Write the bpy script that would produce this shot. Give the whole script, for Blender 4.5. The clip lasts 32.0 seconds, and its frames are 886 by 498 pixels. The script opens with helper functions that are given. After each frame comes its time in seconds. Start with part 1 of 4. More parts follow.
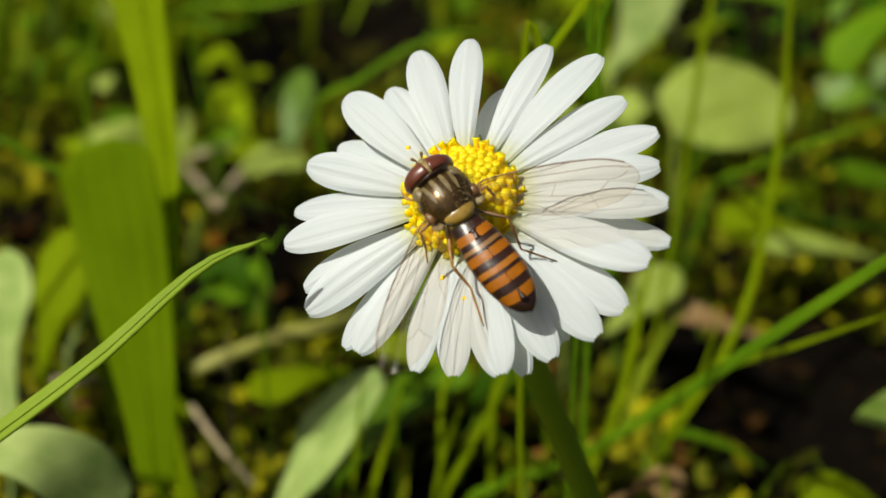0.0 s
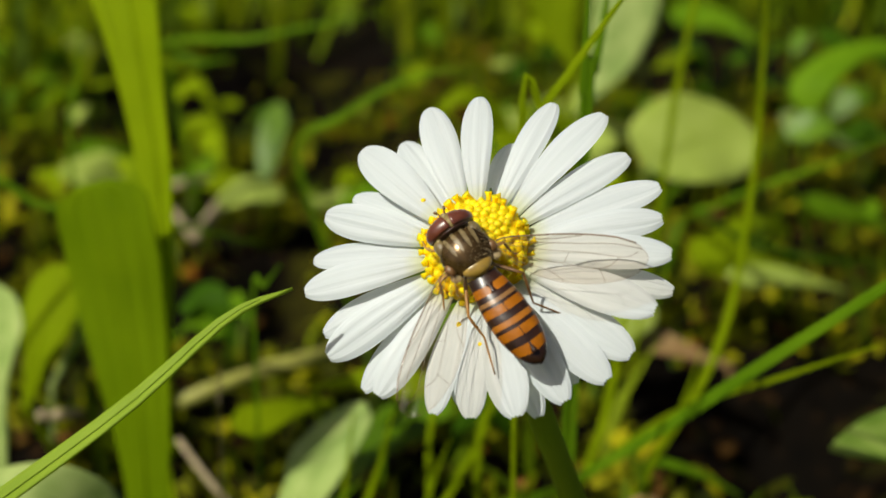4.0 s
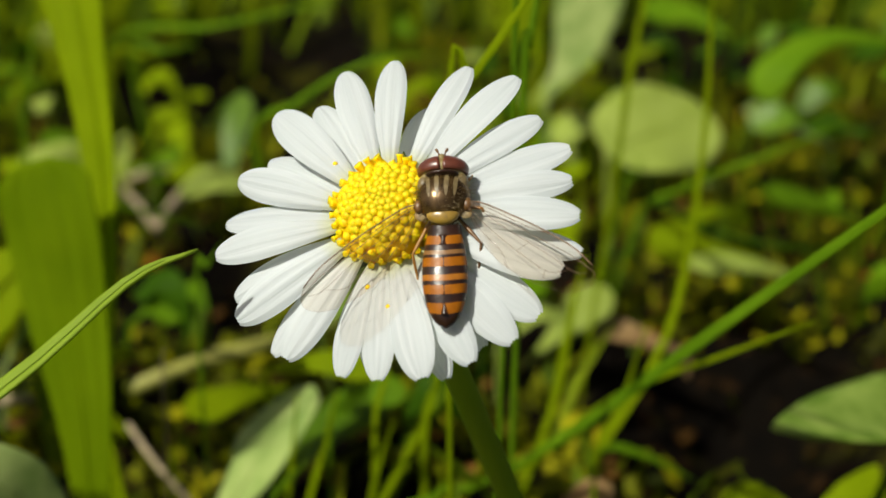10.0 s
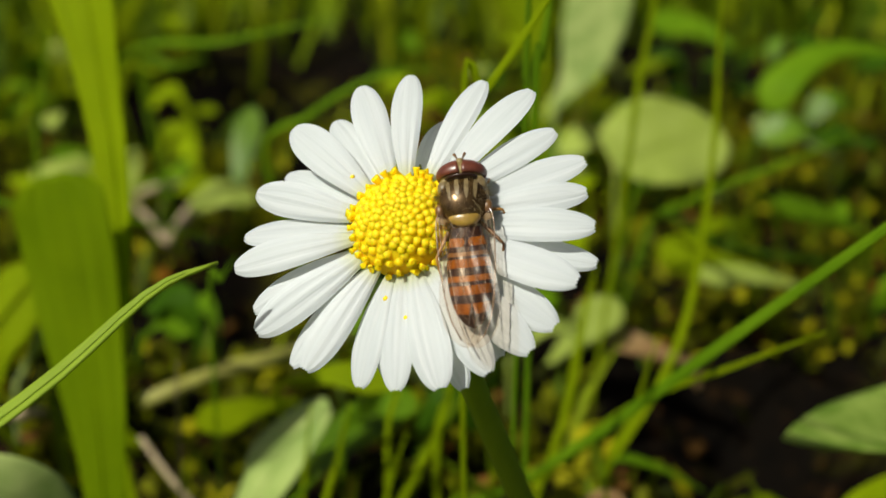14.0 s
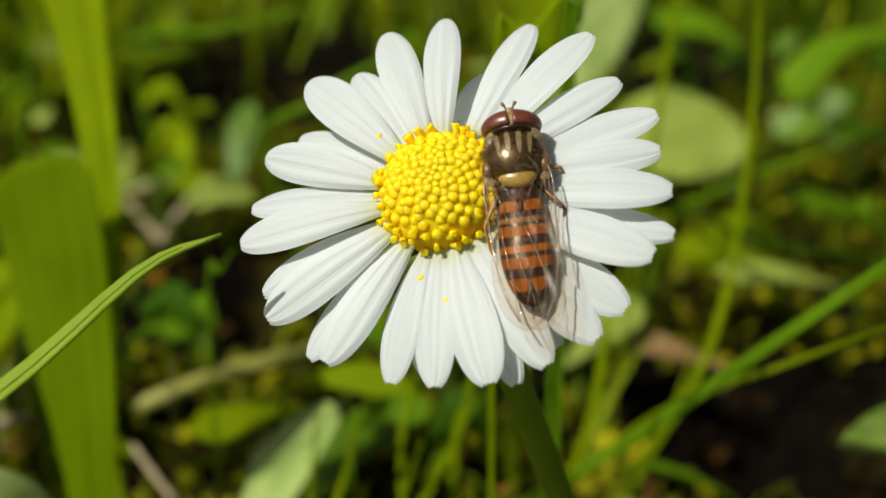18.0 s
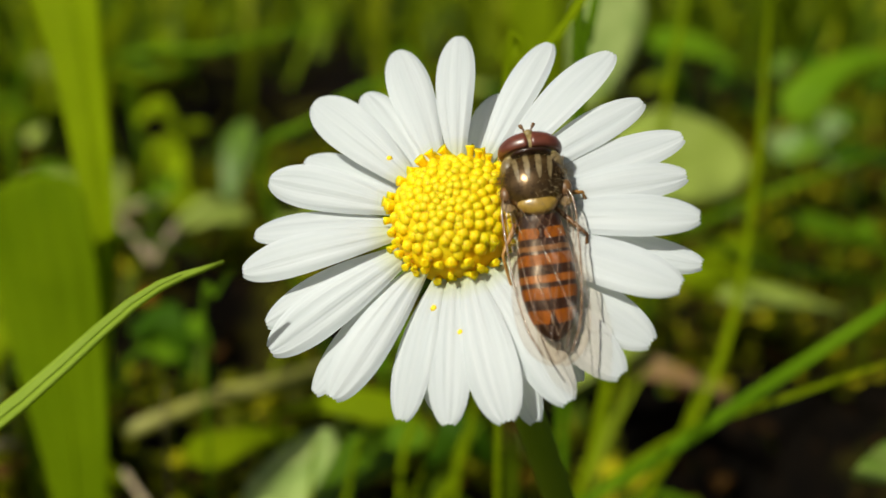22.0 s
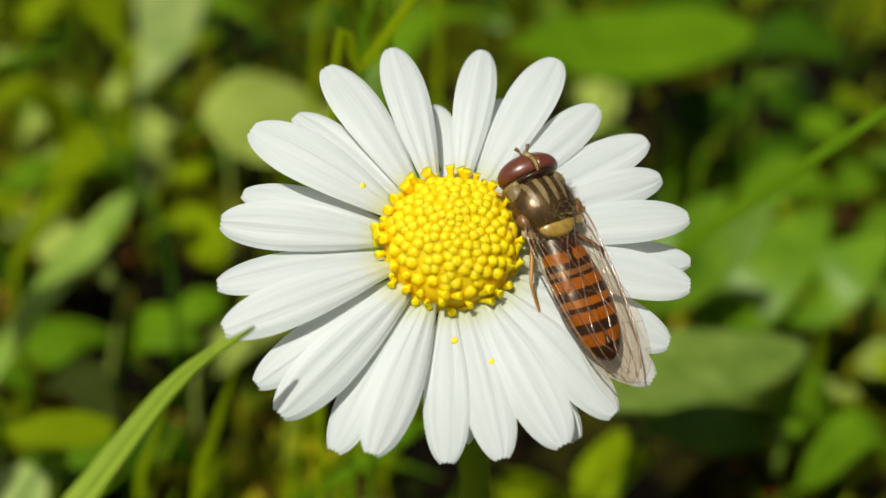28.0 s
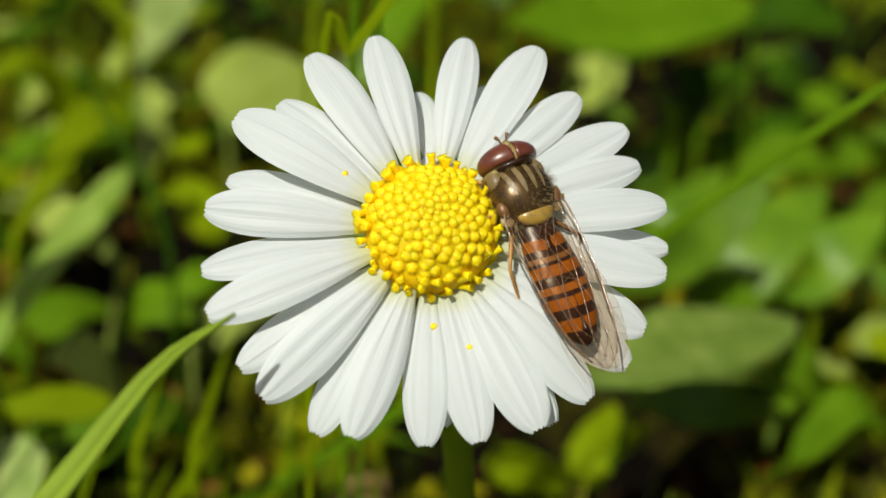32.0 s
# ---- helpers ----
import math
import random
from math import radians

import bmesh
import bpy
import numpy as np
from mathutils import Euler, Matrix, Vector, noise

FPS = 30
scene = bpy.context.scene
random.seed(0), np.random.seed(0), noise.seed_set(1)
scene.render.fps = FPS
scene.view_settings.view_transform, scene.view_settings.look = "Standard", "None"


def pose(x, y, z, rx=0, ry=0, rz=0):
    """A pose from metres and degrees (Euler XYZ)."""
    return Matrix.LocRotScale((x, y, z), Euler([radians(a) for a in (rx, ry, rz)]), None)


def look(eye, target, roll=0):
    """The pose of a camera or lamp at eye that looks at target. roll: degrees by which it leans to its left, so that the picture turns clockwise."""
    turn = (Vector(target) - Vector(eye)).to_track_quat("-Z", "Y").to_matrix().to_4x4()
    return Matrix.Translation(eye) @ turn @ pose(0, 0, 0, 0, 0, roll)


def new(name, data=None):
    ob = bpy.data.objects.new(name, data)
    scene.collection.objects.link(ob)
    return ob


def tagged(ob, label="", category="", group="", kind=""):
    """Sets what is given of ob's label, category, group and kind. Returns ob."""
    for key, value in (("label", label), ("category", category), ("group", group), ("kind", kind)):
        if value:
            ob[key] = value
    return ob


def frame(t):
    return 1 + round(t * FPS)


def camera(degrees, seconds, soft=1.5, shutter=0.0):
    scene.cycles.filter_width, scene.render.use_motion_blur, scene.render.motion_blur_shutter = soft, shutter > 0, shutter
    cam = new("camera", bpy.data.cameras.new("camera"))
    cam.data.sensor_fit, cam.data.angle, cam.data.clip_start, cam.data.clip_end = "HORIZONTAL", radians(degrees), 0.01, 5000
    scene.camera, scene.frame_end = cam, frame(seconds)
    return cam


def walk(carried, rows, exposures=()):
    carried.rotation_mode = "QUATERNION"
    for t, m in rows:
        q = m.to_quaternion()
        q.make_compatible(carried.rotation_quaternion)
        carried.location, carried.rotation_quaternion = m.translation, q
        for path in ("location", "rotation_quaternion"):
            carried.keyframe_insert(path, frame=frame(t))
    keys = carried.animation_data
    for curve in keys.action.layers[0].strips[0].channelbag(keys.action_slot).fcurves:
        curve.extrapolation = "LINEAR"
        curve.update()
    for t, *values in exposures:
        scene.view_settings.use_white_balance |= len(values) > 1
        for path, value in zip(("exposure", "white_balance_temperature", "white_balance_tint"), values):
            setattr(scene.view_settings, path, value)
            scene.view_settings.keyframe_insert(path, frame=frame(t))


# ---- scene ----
MM = 0.001

# ---- camera ----
WALK = [
    (0.0, look((0.00179, -0.06307, 0.08487), (-0.00103, 0.00703, 0.05834), -1.16)),
    (0.5, look((0.00203, -0.06333, 0.08523), (-0.00130, 0.00705, 0.05955), -1.33)),
    (1.0, look((0.00117, -0.06438, 0.08594), (-0.00196, 0.00638, 0.06128), -1.28)),
    (1.5, look((0.00055, -0.06446, 0.08566), (-0.00258, 0.00616, 0.06060), -1.24)),
    (2.0, look((0.00064, -0.06518, 0.08330), (-0.00244, 0.00531, 0.05786), -1.13)),
    (2.5, look((0.00027, -0.06465, 0.08527), (-0.00202, 0.00614, 0.06062), -1.08)),
    (4.5, look((-0.00273, -0.06645, 0.08759), (-0.00277, 0.00420, 0.06241), -0.38)),
    (5.0, look((-0.00402, -0.06562, 0.08605), (-0.00462, 0.00495, 0.06068), -0.67)),
    (5.5, look((-0.00315, -0.06548, 0.08593), (-0.00424, 0.00487, 0.05996), -0.70)),
    (6.0, look((-0.00014, -0.06560, 0.08555), (-0.00003, 0.00470, 0.05943), -0.68)),
    (6.5, look((0.00024, -0.06608, 0.08650), (0.00003, 0.00425, 0.06047), -0.80)),
    (7.0, look((-0.00222, -0.06725, 0.08817), (-0.00282, 0.00358, 0.06350), -0.75)),
    (7.5, look((-0.00123, -0.06695, 0.08769), (-0.00227, 0.00386, 0.06299), -0.79)),
    (8.0, look((-0.00236, -0.06708, 0.08622), (-0.00416, 0.00375, 0.06163), -0.55)),
    (8.5, look((-0.00130, -0.06669, 0.08583), (-0.00310, 0.00399, 0.06078), -0.61)),
    (9.0, look((0.00085, -0.06642, 0.08566), (-0.00012, 0.00431, 0.06073), -0.41)),
    (9.5, look((0.00263, -0.06617, 0.08554), (0.00300, 0.00441, 0.06018), -0.36)),
    (10.0, look((0.00298, -0.06642, 0.08525), (0.00387, 0.00426, 0.06018), -0.14)),
    (10.5, look((0.00261, -0.06662, 0.08575), (0.00308, 0.00436, 0.06151), -0.36)),
    (11.0, look((0.00140, -0.06672, 0.08561), (0.00100, 0.00426, 0.06139), -0.39)),
    (11.5, look((0.00161, -0.06752, 0.08488), (0.00075, 0.00327, 0.06012), -0.58)),
    (12.0, look((0.00134, -0.06738, 0.08456), (0.00116, 0.00363, 0.06042), -0.55)),
    (12.5, look((0.00183, -0.06732, 0.08468), (0.00203, 0.00387, 0.06106), -0.33)),
    (13.0, look((0.00312, -0.06736, 0.08491), (0.00399, 0.00373, 0.06100), -0.18)),
    (13.5, look((0.00277, -0.06739, 0.08539), (0.00344, 0.00362, 0.06127), -0.30)),
    (14.0, look((0.00234, -0.06720, 0.08541), (0.00284, 0.00377, 0.06117), -0.50)),
    (14.5, look((0.00293, -0.06781, 0.08550), (0.00307, 0.00351, 0.06230), -0.62)),
    (16.5, look((0.00281, -0.06777, 0.08385), (0.00261, 0.00334, 0.06001), -0.45)),
    (17.0, look((-0.00066, -0.06430, 0.08384), (-0.00116, 0.00706, 0.06078), -0.89)),
    (17.5, look((0.00086, -0.05917, 0.08128), (0.00190, 0.01225, 0.05840), -0.64)),
    (18.0, look((-0.00021, -0.05744, 0.08012), (0.00067, 0.01368, 0.05633), -0.56)),
    (18.5, look((0.00073, -0.05569, 0.08109), (0.00120, 0.01571, 0.05813), -0.94)),
    (19.0, look((0.00085, -0.05460, 0.08148), (0.00127, 0.01678, 0.05846), -1.06)),
    (19.5, look((0.00141, -0.05376, 0.08125), (0.00231, 0.01769, 0.05846), -0.65)),
    (20.0, look((-0.00098, -0.05381, 0.08067), (0.00054, 0.01732, 0.05694), -0.52)),
    (20.5, look((0.00078, -0.05377, 0.08235), (0.00254, 0.01759, 0.05934), -0.73)),
    (21.0, look((0.00063, -0.05465, 0.08156), (0.00206, 0.01650, 0.05789), -0.86)),
    (21.5, look((0.00010, -0.05472, 0.08050), (0.00072, 0.01661, 0.05734), -0.71)),
    (22.0, look((-0.00124, -0.05441, 0.07961), (0.00019, 0.01709, 0.05700), -0.17)),
    (22.5, look((-0.00113, -0.05509, 0.07870), (0.00292, 0.01607, 0.05537), -0.12)),
    (23.0, look((-0.00295, -0.05434, 0.08021), (0.00638, 0.01517, 0.05363), -1.03)),
    (23.3, look((-0.00791, -0.05285, 0.08160), (0.00863, 0.01605, 0.05700), 0.31)),
    (23.5, look((-0.01166, -0.05221, 0.08245), (0.00871, 0.01544, 0.05730), 1.09)),
    (23.8, look((-0.01390, -0.05137, 0.08138), (0.00650, 0.01543, 0.05404), -0.39)),
    (24.0, look((-0.01628, -0.04910, 0.08035), (0.00784, 0.01600, 0.05198), 0.88)),
    (24.5, look((-0.01972, -0.04663, 0.07912), (0.00847, 0.01740, 0.05210), 1.55)),
    (25.0, look((-0.02242, -0.04418, 0.08108), (0.00938, 0.01913, 0.05648), 1.92)),
    (25.5, look((-0.02332, -0.04336, 0.08024), (0.01009, 0.01866, 0.05452), 2.24)),
    (27.5, look((-0.02428, -0.04408, 0.08201), (0.00855, 0.01850, 0.05689), 1.68)),
    (28.0, look((-0.02340, -0.04517, 0.08200), (0.00931, 0.01739, 0.05668), 1.65)),
    (28.5, look((-0.02384, -0.04484, 0.08165), (0.00889, 0.01738, 0.05552), 1.86)),
    (29.0, look((-0.02277, -0.04618, 0.08179), (0.01090, 0.01517, 0.05483), 2.03)),
    (29.5, look((-0.02248, -0.04634, 0.08183), (0.01158, 0.01463, 0.05449), 2.48)),
    (30.0, look((-0.02346, -0.04566, 0.08338), (0.01008, 0.01619, 0.05740), 2.19)),
    (30.5, look((-0.02385, -0.04526, 0.08447), (0.00941, 0.01660, 0.05817), 2.06)),
    (31.0, look((-0.02367, -0.04573, 0.08234), (0.00967, 0.01584, 0.05546), 1.97)),
    (31.5, look((-0.02364, -0.04606, 0.08252), (0.00892, 0.01593, 0.05564), 1.89)),
    (32.0, look((-0.02273, -0.04621, 0.08310), (0.00951, 0.01583, 0.05596), 1.89)),
]

cam = camera(42, 32.0, soft=1.5)
cam.data.dof.use_dof = True
cam.data.dof.aperture_fstop = 33.0
walk(cam, WALK, [(0.0, -0.02), (14.0, -0.02), (20.0, -0.06), (32.0, -0.07)])

# ---- light ----
SUN_EL, SUN_AZ = radians(49), radians(-130)  # azimuth from +y towards +x
world = bpy.data.worlds.new("sky")
scene.world = world
world.use_nodes = True
wn = world.node_tree
sky = wn.nodes.new("ShaderNodeTexSky")
sky.sky_type, sky.sun_disc = "NISHITA", False
sky.air_density, sky.dust_density, sky.ozone_density = 0.5, 4.0, 0.3
sky.sun_elevation, sky.sun_rotation = SUN_EL, SUN_AZ
wn.links.new(sky.outputs[0], wn.nodes["Background"].inputs[0])
wn.nodes["Background"].inputs[1].default_value = 0.066
sun = new("sun", bpy.data.lights.new("sun", "SUN"))
sun.data.energy, sun.data.angle, sun.data.color = 4.75, radians(0.5), (1.0, 0.98, 0.84)
sun_way = Vector((math.sin(SUN_AZ) * math.cos(SUN_EL), math.cos(SUN_AZ) * math.cos(SUN_EL), math.sin(SUN_EL)))
sun.matrix_world = look(sun_way, (0, 0, 0))


# ---- materials ----
def shader(name):
    m = bpy.data.materials.new(name)
    m.use_nodes = True
    nt = m.node_tree
    return m, nt, nt.nodes["Principled BSDF"], nt.nodes["Material Output"]


def node(nt, kind, **values):
    n = nt.nodes.new(kind)
    for key, value in values.items():
        if key in n.inputs:
            n.inputs[key].default_value = value
    return n


def ramp(nt, source, stops):
    r = nt.nodes.new("ShaderNodeValToRGB")
    while len(r.color_ramp.elements) < len(stops):
        r.color_ramp.elements.new(0.5)
    for e, (p, c) in zip(r.color_ramp.elements, stops):
        e.position, e.color = p, (*c, 1)
    nt.links.new(source, r.inputs[0])
    return r.outputs[0]


def grain(nt, scale, detail=4.0, space="Object", stretch=None):
    co = nt.nodes.new("ShaderNodeTexCoord")
    src = co.outputs[space]
    if stretch:
        mp = nt.nodes.new("ShaderNodeMapping")
        mp.inputs["Scale"].default_value = stretch
        nt.links.new(src, mp.inputs[0])
        src = mp.outputs[0]
    t = node(nt, "ShaderNodeTexNoise", Scale=scale, Detail=detail)
    nt.links.new(src, t.inputs["Vector"])
    return t.outputs["Fac"]


def bump(nt, bsdf, height, strength, distance):
    b = node(nt, "ShaderNodeBump", Strength=strength, Distance=distance)
    nt.links.new(height, b.inputs["Height"])
    nt.links.new(b.outputs[0], bsdf.inputs["Normal"])
    return b


def mixed(nt, fac, a, b):
    m = nt.nodes.new("ShaderNodeMix")
    m.data_type = "RGBA"
    if isinstance(fac, float):
        m.inputs[0].default_value = fac
    else:
        nt.links.new(fac, m.inputs[0])
    for k, v in ((6, a), (7, b)):
        if isinstance(v, tuple):
            m.inputs[k].default_value = (*v, 1)
        else:
            nt.links.new(v, m.inputs[k])
    return m.outputs[2]


def foliage(name, dark, light, through_colour, rough=0.45, share=0.35, gloss=0.5, mottle=160):
    """A leaf surface: mottled, finely bumpy, and letting some light through."""
    m, nt, bsdf, end = shader(name)
    big = grain(nt, mottle, 5)
    fine = grain(nt, 1500, 3)
    info = nt.nodes.new("ShaderNodeObjectInfo")
    col = ramp(nt, big, [(0.25, dark), (0.75, light)])
    var = nt.nodes.new("ShaderNodeHueSaturation")
    nt.links.new(col, var.inputs["Color"])
    v = node(nt, "ShaderNodeMapRange", **{"To Min": 0.78, "To Max": 1.22})
    nt.links.new(info.outputs["Random"], v.inputs["Value"])
    nt.links.new(v.outputs[0], var.inputs["Value"])
    nt.links.new(var.outputs[0], bsdf.inputs["Base Color"])
    r = node(nt, "ShaderNodeMapRange", **{"To Min": rough - 0.1, "To Max": rough + 0.15})
    nt.links.new(fine, r.inputs["Value"])
    nt.links.new(r.outputs[0], bsdf.inputs["Roughness"])
    bsdf.inputs["Specular IOR Level"].default_value = gloss
    b = bump(nt, bsdf, big, 0.35, 0.0006)
    tr = node(nt, "ShaderNodeBsdfTranslucent")
    tr.inputs["Color"].default_value = (*through_colour, 1)
    mix = nt.nodes.new("ShaderNodeMixShader")
    mix.inputs[0].default_value = share
    nt.links.new(bsdf.outputs[0], mix.inputs[1])
    nt.links.new(tr.outputs[0], mix.inputs[2])
    nt.links.new(mix.outputs[0], end.inputs[0])
    return m


def plain(name, dark, light, rough, scale=400, gloss=0.5, relief=0.2, depth=0.0002, metal=0.0):
    m, nt, bsdf, end = shader(name)
    g = grain(nt, scale, 5)
    nt.links.new(ramp(nt, g, [(0.3, dark), (0.7, light)]), bsdf.inputs["Base Color"])
    bsdf.inputs["Roughness"].default_value = rough
    bsdf.inputs["Specular IOR Level"].default_value = gloss
    bsdf.inputs["Metallic"].default_value = metal
    bump(nt, bsdf, g, relief, depth)
    return m


GREEN = foliage("leaf_green", (0.075, 0.16, 0.003), (0.125, 0.23, 0.006), (0.24, 0.44, 0.004), 0.55, 0.35, 0.04)
YELLOW = foliage("leaf_yellow_green", (0.19, 0.26, 0.002), (0.25, 0.33, 0.003), (0.55, 0.68, 0.003), 0.6, 0.5, 0.04)
PALE = foliage("leaf_pale", (0.27, 0.35, 0.05), (0.36, 0.44, 0.09), (0.36, 0.50, 0.03), 0.6, 0.28, 0.1)
# dark green blades, and a shaded copy of the leaf green: shade in the colour
DARK_OR_SHADED = foliage("leaf_dark_or_shaded", (0.020, 0.055, 0.002), (0.042, 0.10, 0.003), (0.07, 0.15, 0.004), 0.5, 0.3, 0.03)
BROAD = foliage("leaf_broad_yellow_green", (0.115, 0.185, 0.001), (0.16, 0.24, 0.002), (0.40, 0.52, 0.002), 0.65, 0.45, 0.03)
HAIRY = foliage("leaf_hairy_grey_green", (0.15, 0.235, 0.05), (0.36, 0.43, 0.14), (0.30, 0.43, 0.03), 0.75, 0.22, 0.12, 240)
LUSH = foliage("leaf_lush_green", (0.06, 0.14, 0.003), (0.145, 0.26, 0.008), (0.20, 0.36, 0.003), 0.4, 0.3, 0.3)
MOTTLED = foliage("leaf_mottled", (0.08, 0.18, 0.004), (0.34, 0.45, 0.09), (0.28, 0.42, 0.02), 0.45, 0.25, 0.15, 300)
SAGE = foliage("leaf_dull_green", (0.18, 0.27, 0.02), (0.26, 0.36, 0.035), (0.40, 0.52, 0.02), 0.55, 0.35, 0.1)
# green lifted to make up for the flower's shade on the stem
STEM = foliage("flower_stem", (0.24, 0.37, 0.013), (0.33, 0.46, 0.022), (0.34, 0.48, 0.01), 0.5, 0.2, 0.25)
RUNNER = plain("runner_skin", (0.19, 0.18, 0.03), (0.33, 0.33, 0.06), 0.6)
DEAD = foliage("dead_leaf", (0.20, 0.115, 0.04), (0.36, 0.24, 0.11), (0.25, 0.14, 0.04), 0.7, 0.2, 0.1)
STRAW = plain("dry_straw", (0.22, 0.17, 0.09), (0.36, 0.29, 0.17), 0.7)


def petal_material():
    m, nt, bsdf, end = shader("petal_white")
    uv = nt.nodes.new("ShaderNodeUVMap")
    mp = nt.nodes.new("ShaderNodeMapping")
    mp.inputs["Scale"].default_value = (9, 0.8, 1)
    nt.links.new(uv.outputs[0], mp.inputs[0])
    n1 = node(nt, "ShaderNodeTexNoise", Scale=1.0, Detail=3.0)
    nt.links.new(mp.outputs[0], n1.inputs["Vector"])
    # greenish yellow at the foot of each petal
    along = nt.nodes.new("ShaderNodeSeparateXYZ")
    nt.links.new(uv.outputs[0], along.inputs[0])
    foot = ramp(nt, along.outputs["Y"], [(0.05, (1, 1, 1)), (0.26, (0, 0, 0))])
    white = ramp(nt, n1.outputs["Fac"], [(0.3, (0.60, 0.65, 0.68)), (0.7, (0.71, 0.75, 0.78))])
    nt.links.new(mixed(nt, foot, white, (0.52, 0.56, 0.16)), bsdf.inputs["Base Color"])
    bsdf.inputs["Roughness"].default_value = 0.5
    bsdf.inputs["Specular IOR Level"].default_value = 0.35
    bump(nt, bsdf, n1.outputs["Fac"], 0.6, 0.00014)
    tr = node(nt, "ShaderNodeBsdfTranslucent")
    tr.inputs["Color"].default_value = (0.84, 0.86, 0.80, 1)
    mix = nt.nodes.new("ShaderNodeMixShader")
    mix.inputs[0].default_value = 0.38
    nt.links.new(bsdf.outputs[0], mix.inputs[1])
    nt.links.new(tr.outputs[0], mix.inputs[2])
    nt.links.new(mix.outputs[0], end.inputs[0])
    return m


PETAL = petal_material()
YOLK = plain("floret_yellow", (0.82, 0.50, 0.0), (0.88, 0.58, 0.002), 0.55, 900, 0.25)
YOLK_DEEP = plain("disc_base_yellow", (0.80, 0.47, 0.0), (0.86, 0.55, 0.002), 0.6, 900, 0.2)
for yolk in (YOLK, YOLK_DEEP):
    soft = yolk.node_tree.nodes["Principled BSDF"]
    soft.inputs["Subsurface Weight"].default_value = 0.8
    soft.inputs["Subsurface Radius"].default_value = (0.5, 0.35, 0.03)
    soft.inputs["Subsurface Scale"].default_value = 0.0020
BRACT = plain("bract_green", (0.06, 0.11, 0.02), (0.10, 0.17, 0.03), 0.55)
POLLEN = plain("pollen", (0.78, 0.55, 0.0), (0.88, 0.66, 0.01), 0.7)


def soil_material():
    m, nt, bsdf, end = shader("soil")
    big = grain(nt, 45, 6)
    mid = grain(nt, 190, 6)
    fine = grain(nt, 900, 4)
    # near-black stops: the deep shade of the gaps is put into the soil's colour
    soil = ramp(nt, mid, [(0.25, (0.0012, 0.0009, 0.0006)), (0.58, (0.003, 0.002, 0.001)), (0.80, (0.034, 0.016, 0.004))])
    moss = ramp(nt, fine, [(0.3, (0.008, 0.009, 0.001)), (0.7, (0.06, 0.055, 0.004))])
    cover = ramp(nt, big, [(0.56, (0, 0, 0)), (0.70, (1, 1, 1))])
    # turf closes over the soil away from the flower
    co = nt.nodes.new("ShaderNodeTexCoord")
    dist = nt.nodes.new("ShaderNodeVectorMath")
    dist.operation = "LENGTH"
    nt.links.new(co.outputs["Object"], dist.inputs[0])
    turf = ramp(nt, mid, [(0.3, (0.01, 0.02, 0.002)), (0.7, (0.06, 0.09, 0.006))])
    away = node(nt, "ShaderNodeMapRange", **{"From Min": 0.6, "From Max": 1.6})
    nt.links.new(dist.outputs["Value"], away.inputs["Value"])
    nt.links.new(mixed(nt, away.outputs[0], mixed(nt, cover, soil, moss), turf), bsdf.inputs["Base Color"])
    bsdf.inputs["Roughness"].default_value = 0.85
    bsdf.inputs["Specular IOR Level"].default_value = 0.04
    bump(nt, bsdf, mid, 0.8, 0.002)
    return m


SOIL = soil_material()


def stuff_material(name, stops, rough, share, through_colour):
    """For joined small pieces: each island takes its own tint."""
    m, nt, bsdf, end = shader(name)
    geo = nt.nodes.new("ShaderNodeNewGeometry")
    nt.links.new(ramp(nt, geo.outputs["Random Per Island"], stops), bsdf.inputs["Base Color"])
    bsdf.inputs["Roughness"].default_value = rough
    bsdf.inputs["Specular IOR Level"].default_value = 0.05
    tr = node(nt, "ShaderNodeBsdfTranslucent")
    tr.inputs["Color"].default_value = (*through_colour, 1)
    mix = nt.nodes.new("ShaderNodeMixShader")
    mix.inputs[0].default_value = share
    nt.links.new(bsdf.outputs[0], mix.inputs[1])
    nt.links.new(tr.outputs[0], mix.inputs[2])
    nt.links.new(mix.outputs[0], end.inputs[0])
    return m


MOSS = stuff_material("moss_tips", [(0.0, (0.01, 0.014, 0.001)), (0.35, (0.04, 0.042, 0.002)), (0.7, (0.13, 0.14, 0.003)), (1.0, (0.34, 0.31, 0.006))], 0.6, 0.3, (0.34, 0.38, 0.003))
TURF = stuff_material("turf_blades", [(0.0, (0.025, 0.05, 0.002)), (0.6, (0.13, 0.20, 0.004)), (1.0, (0.24, 0.27, 0.006))], 0.5, 0.35, (0.34, 0.44, 0.005))
LITTER = stuff_material("dead_leaf_bits", [(0.0, (0.008, 0.005, 0.002)), (0.5, (0.04, 0.019, 0.004)), (0.85, (0.17, 0.085, 0.018)), (1.0, (0.26, 0.07, 0.006))], 0.75, 0.1, (0.2, 0.1, 0.03))

EYE = plain("eye_red_brown", (0.085, 0.022, 0.011), (0.14, 0.038, 0.019), 0.33, 2500, 0.6, 0.1, 0.00004)
BRONZE = plain("thorax_bronze", (0.04, 0.022, 0.007), (0.13, 0.075, 0.023), 0.26, 1500, 0.6, 0.3, 0.0001, 0.55)
PALE_SCALE = plain("wing_scale", (0.24, 0.17, 0.07), (0.36, 0.27, 0.13), 0.5, 2000)
DUST = plain("thorax_pale_stripe", (0.12, 0.085, 0.035), (0.21, 0.155, 0.07), 0.42, 2500, 0.5)
FACE = plain("face_golden", (0.17, 0.12, 0.035), (0.28, 0.21, 0.08), 0.5, 2500)
SHIELD = plain("scutellum_horn", (0.26, 0.155, 0.018), (0.38, 0.24, 0.045), 0.28, 1500, 0.7)
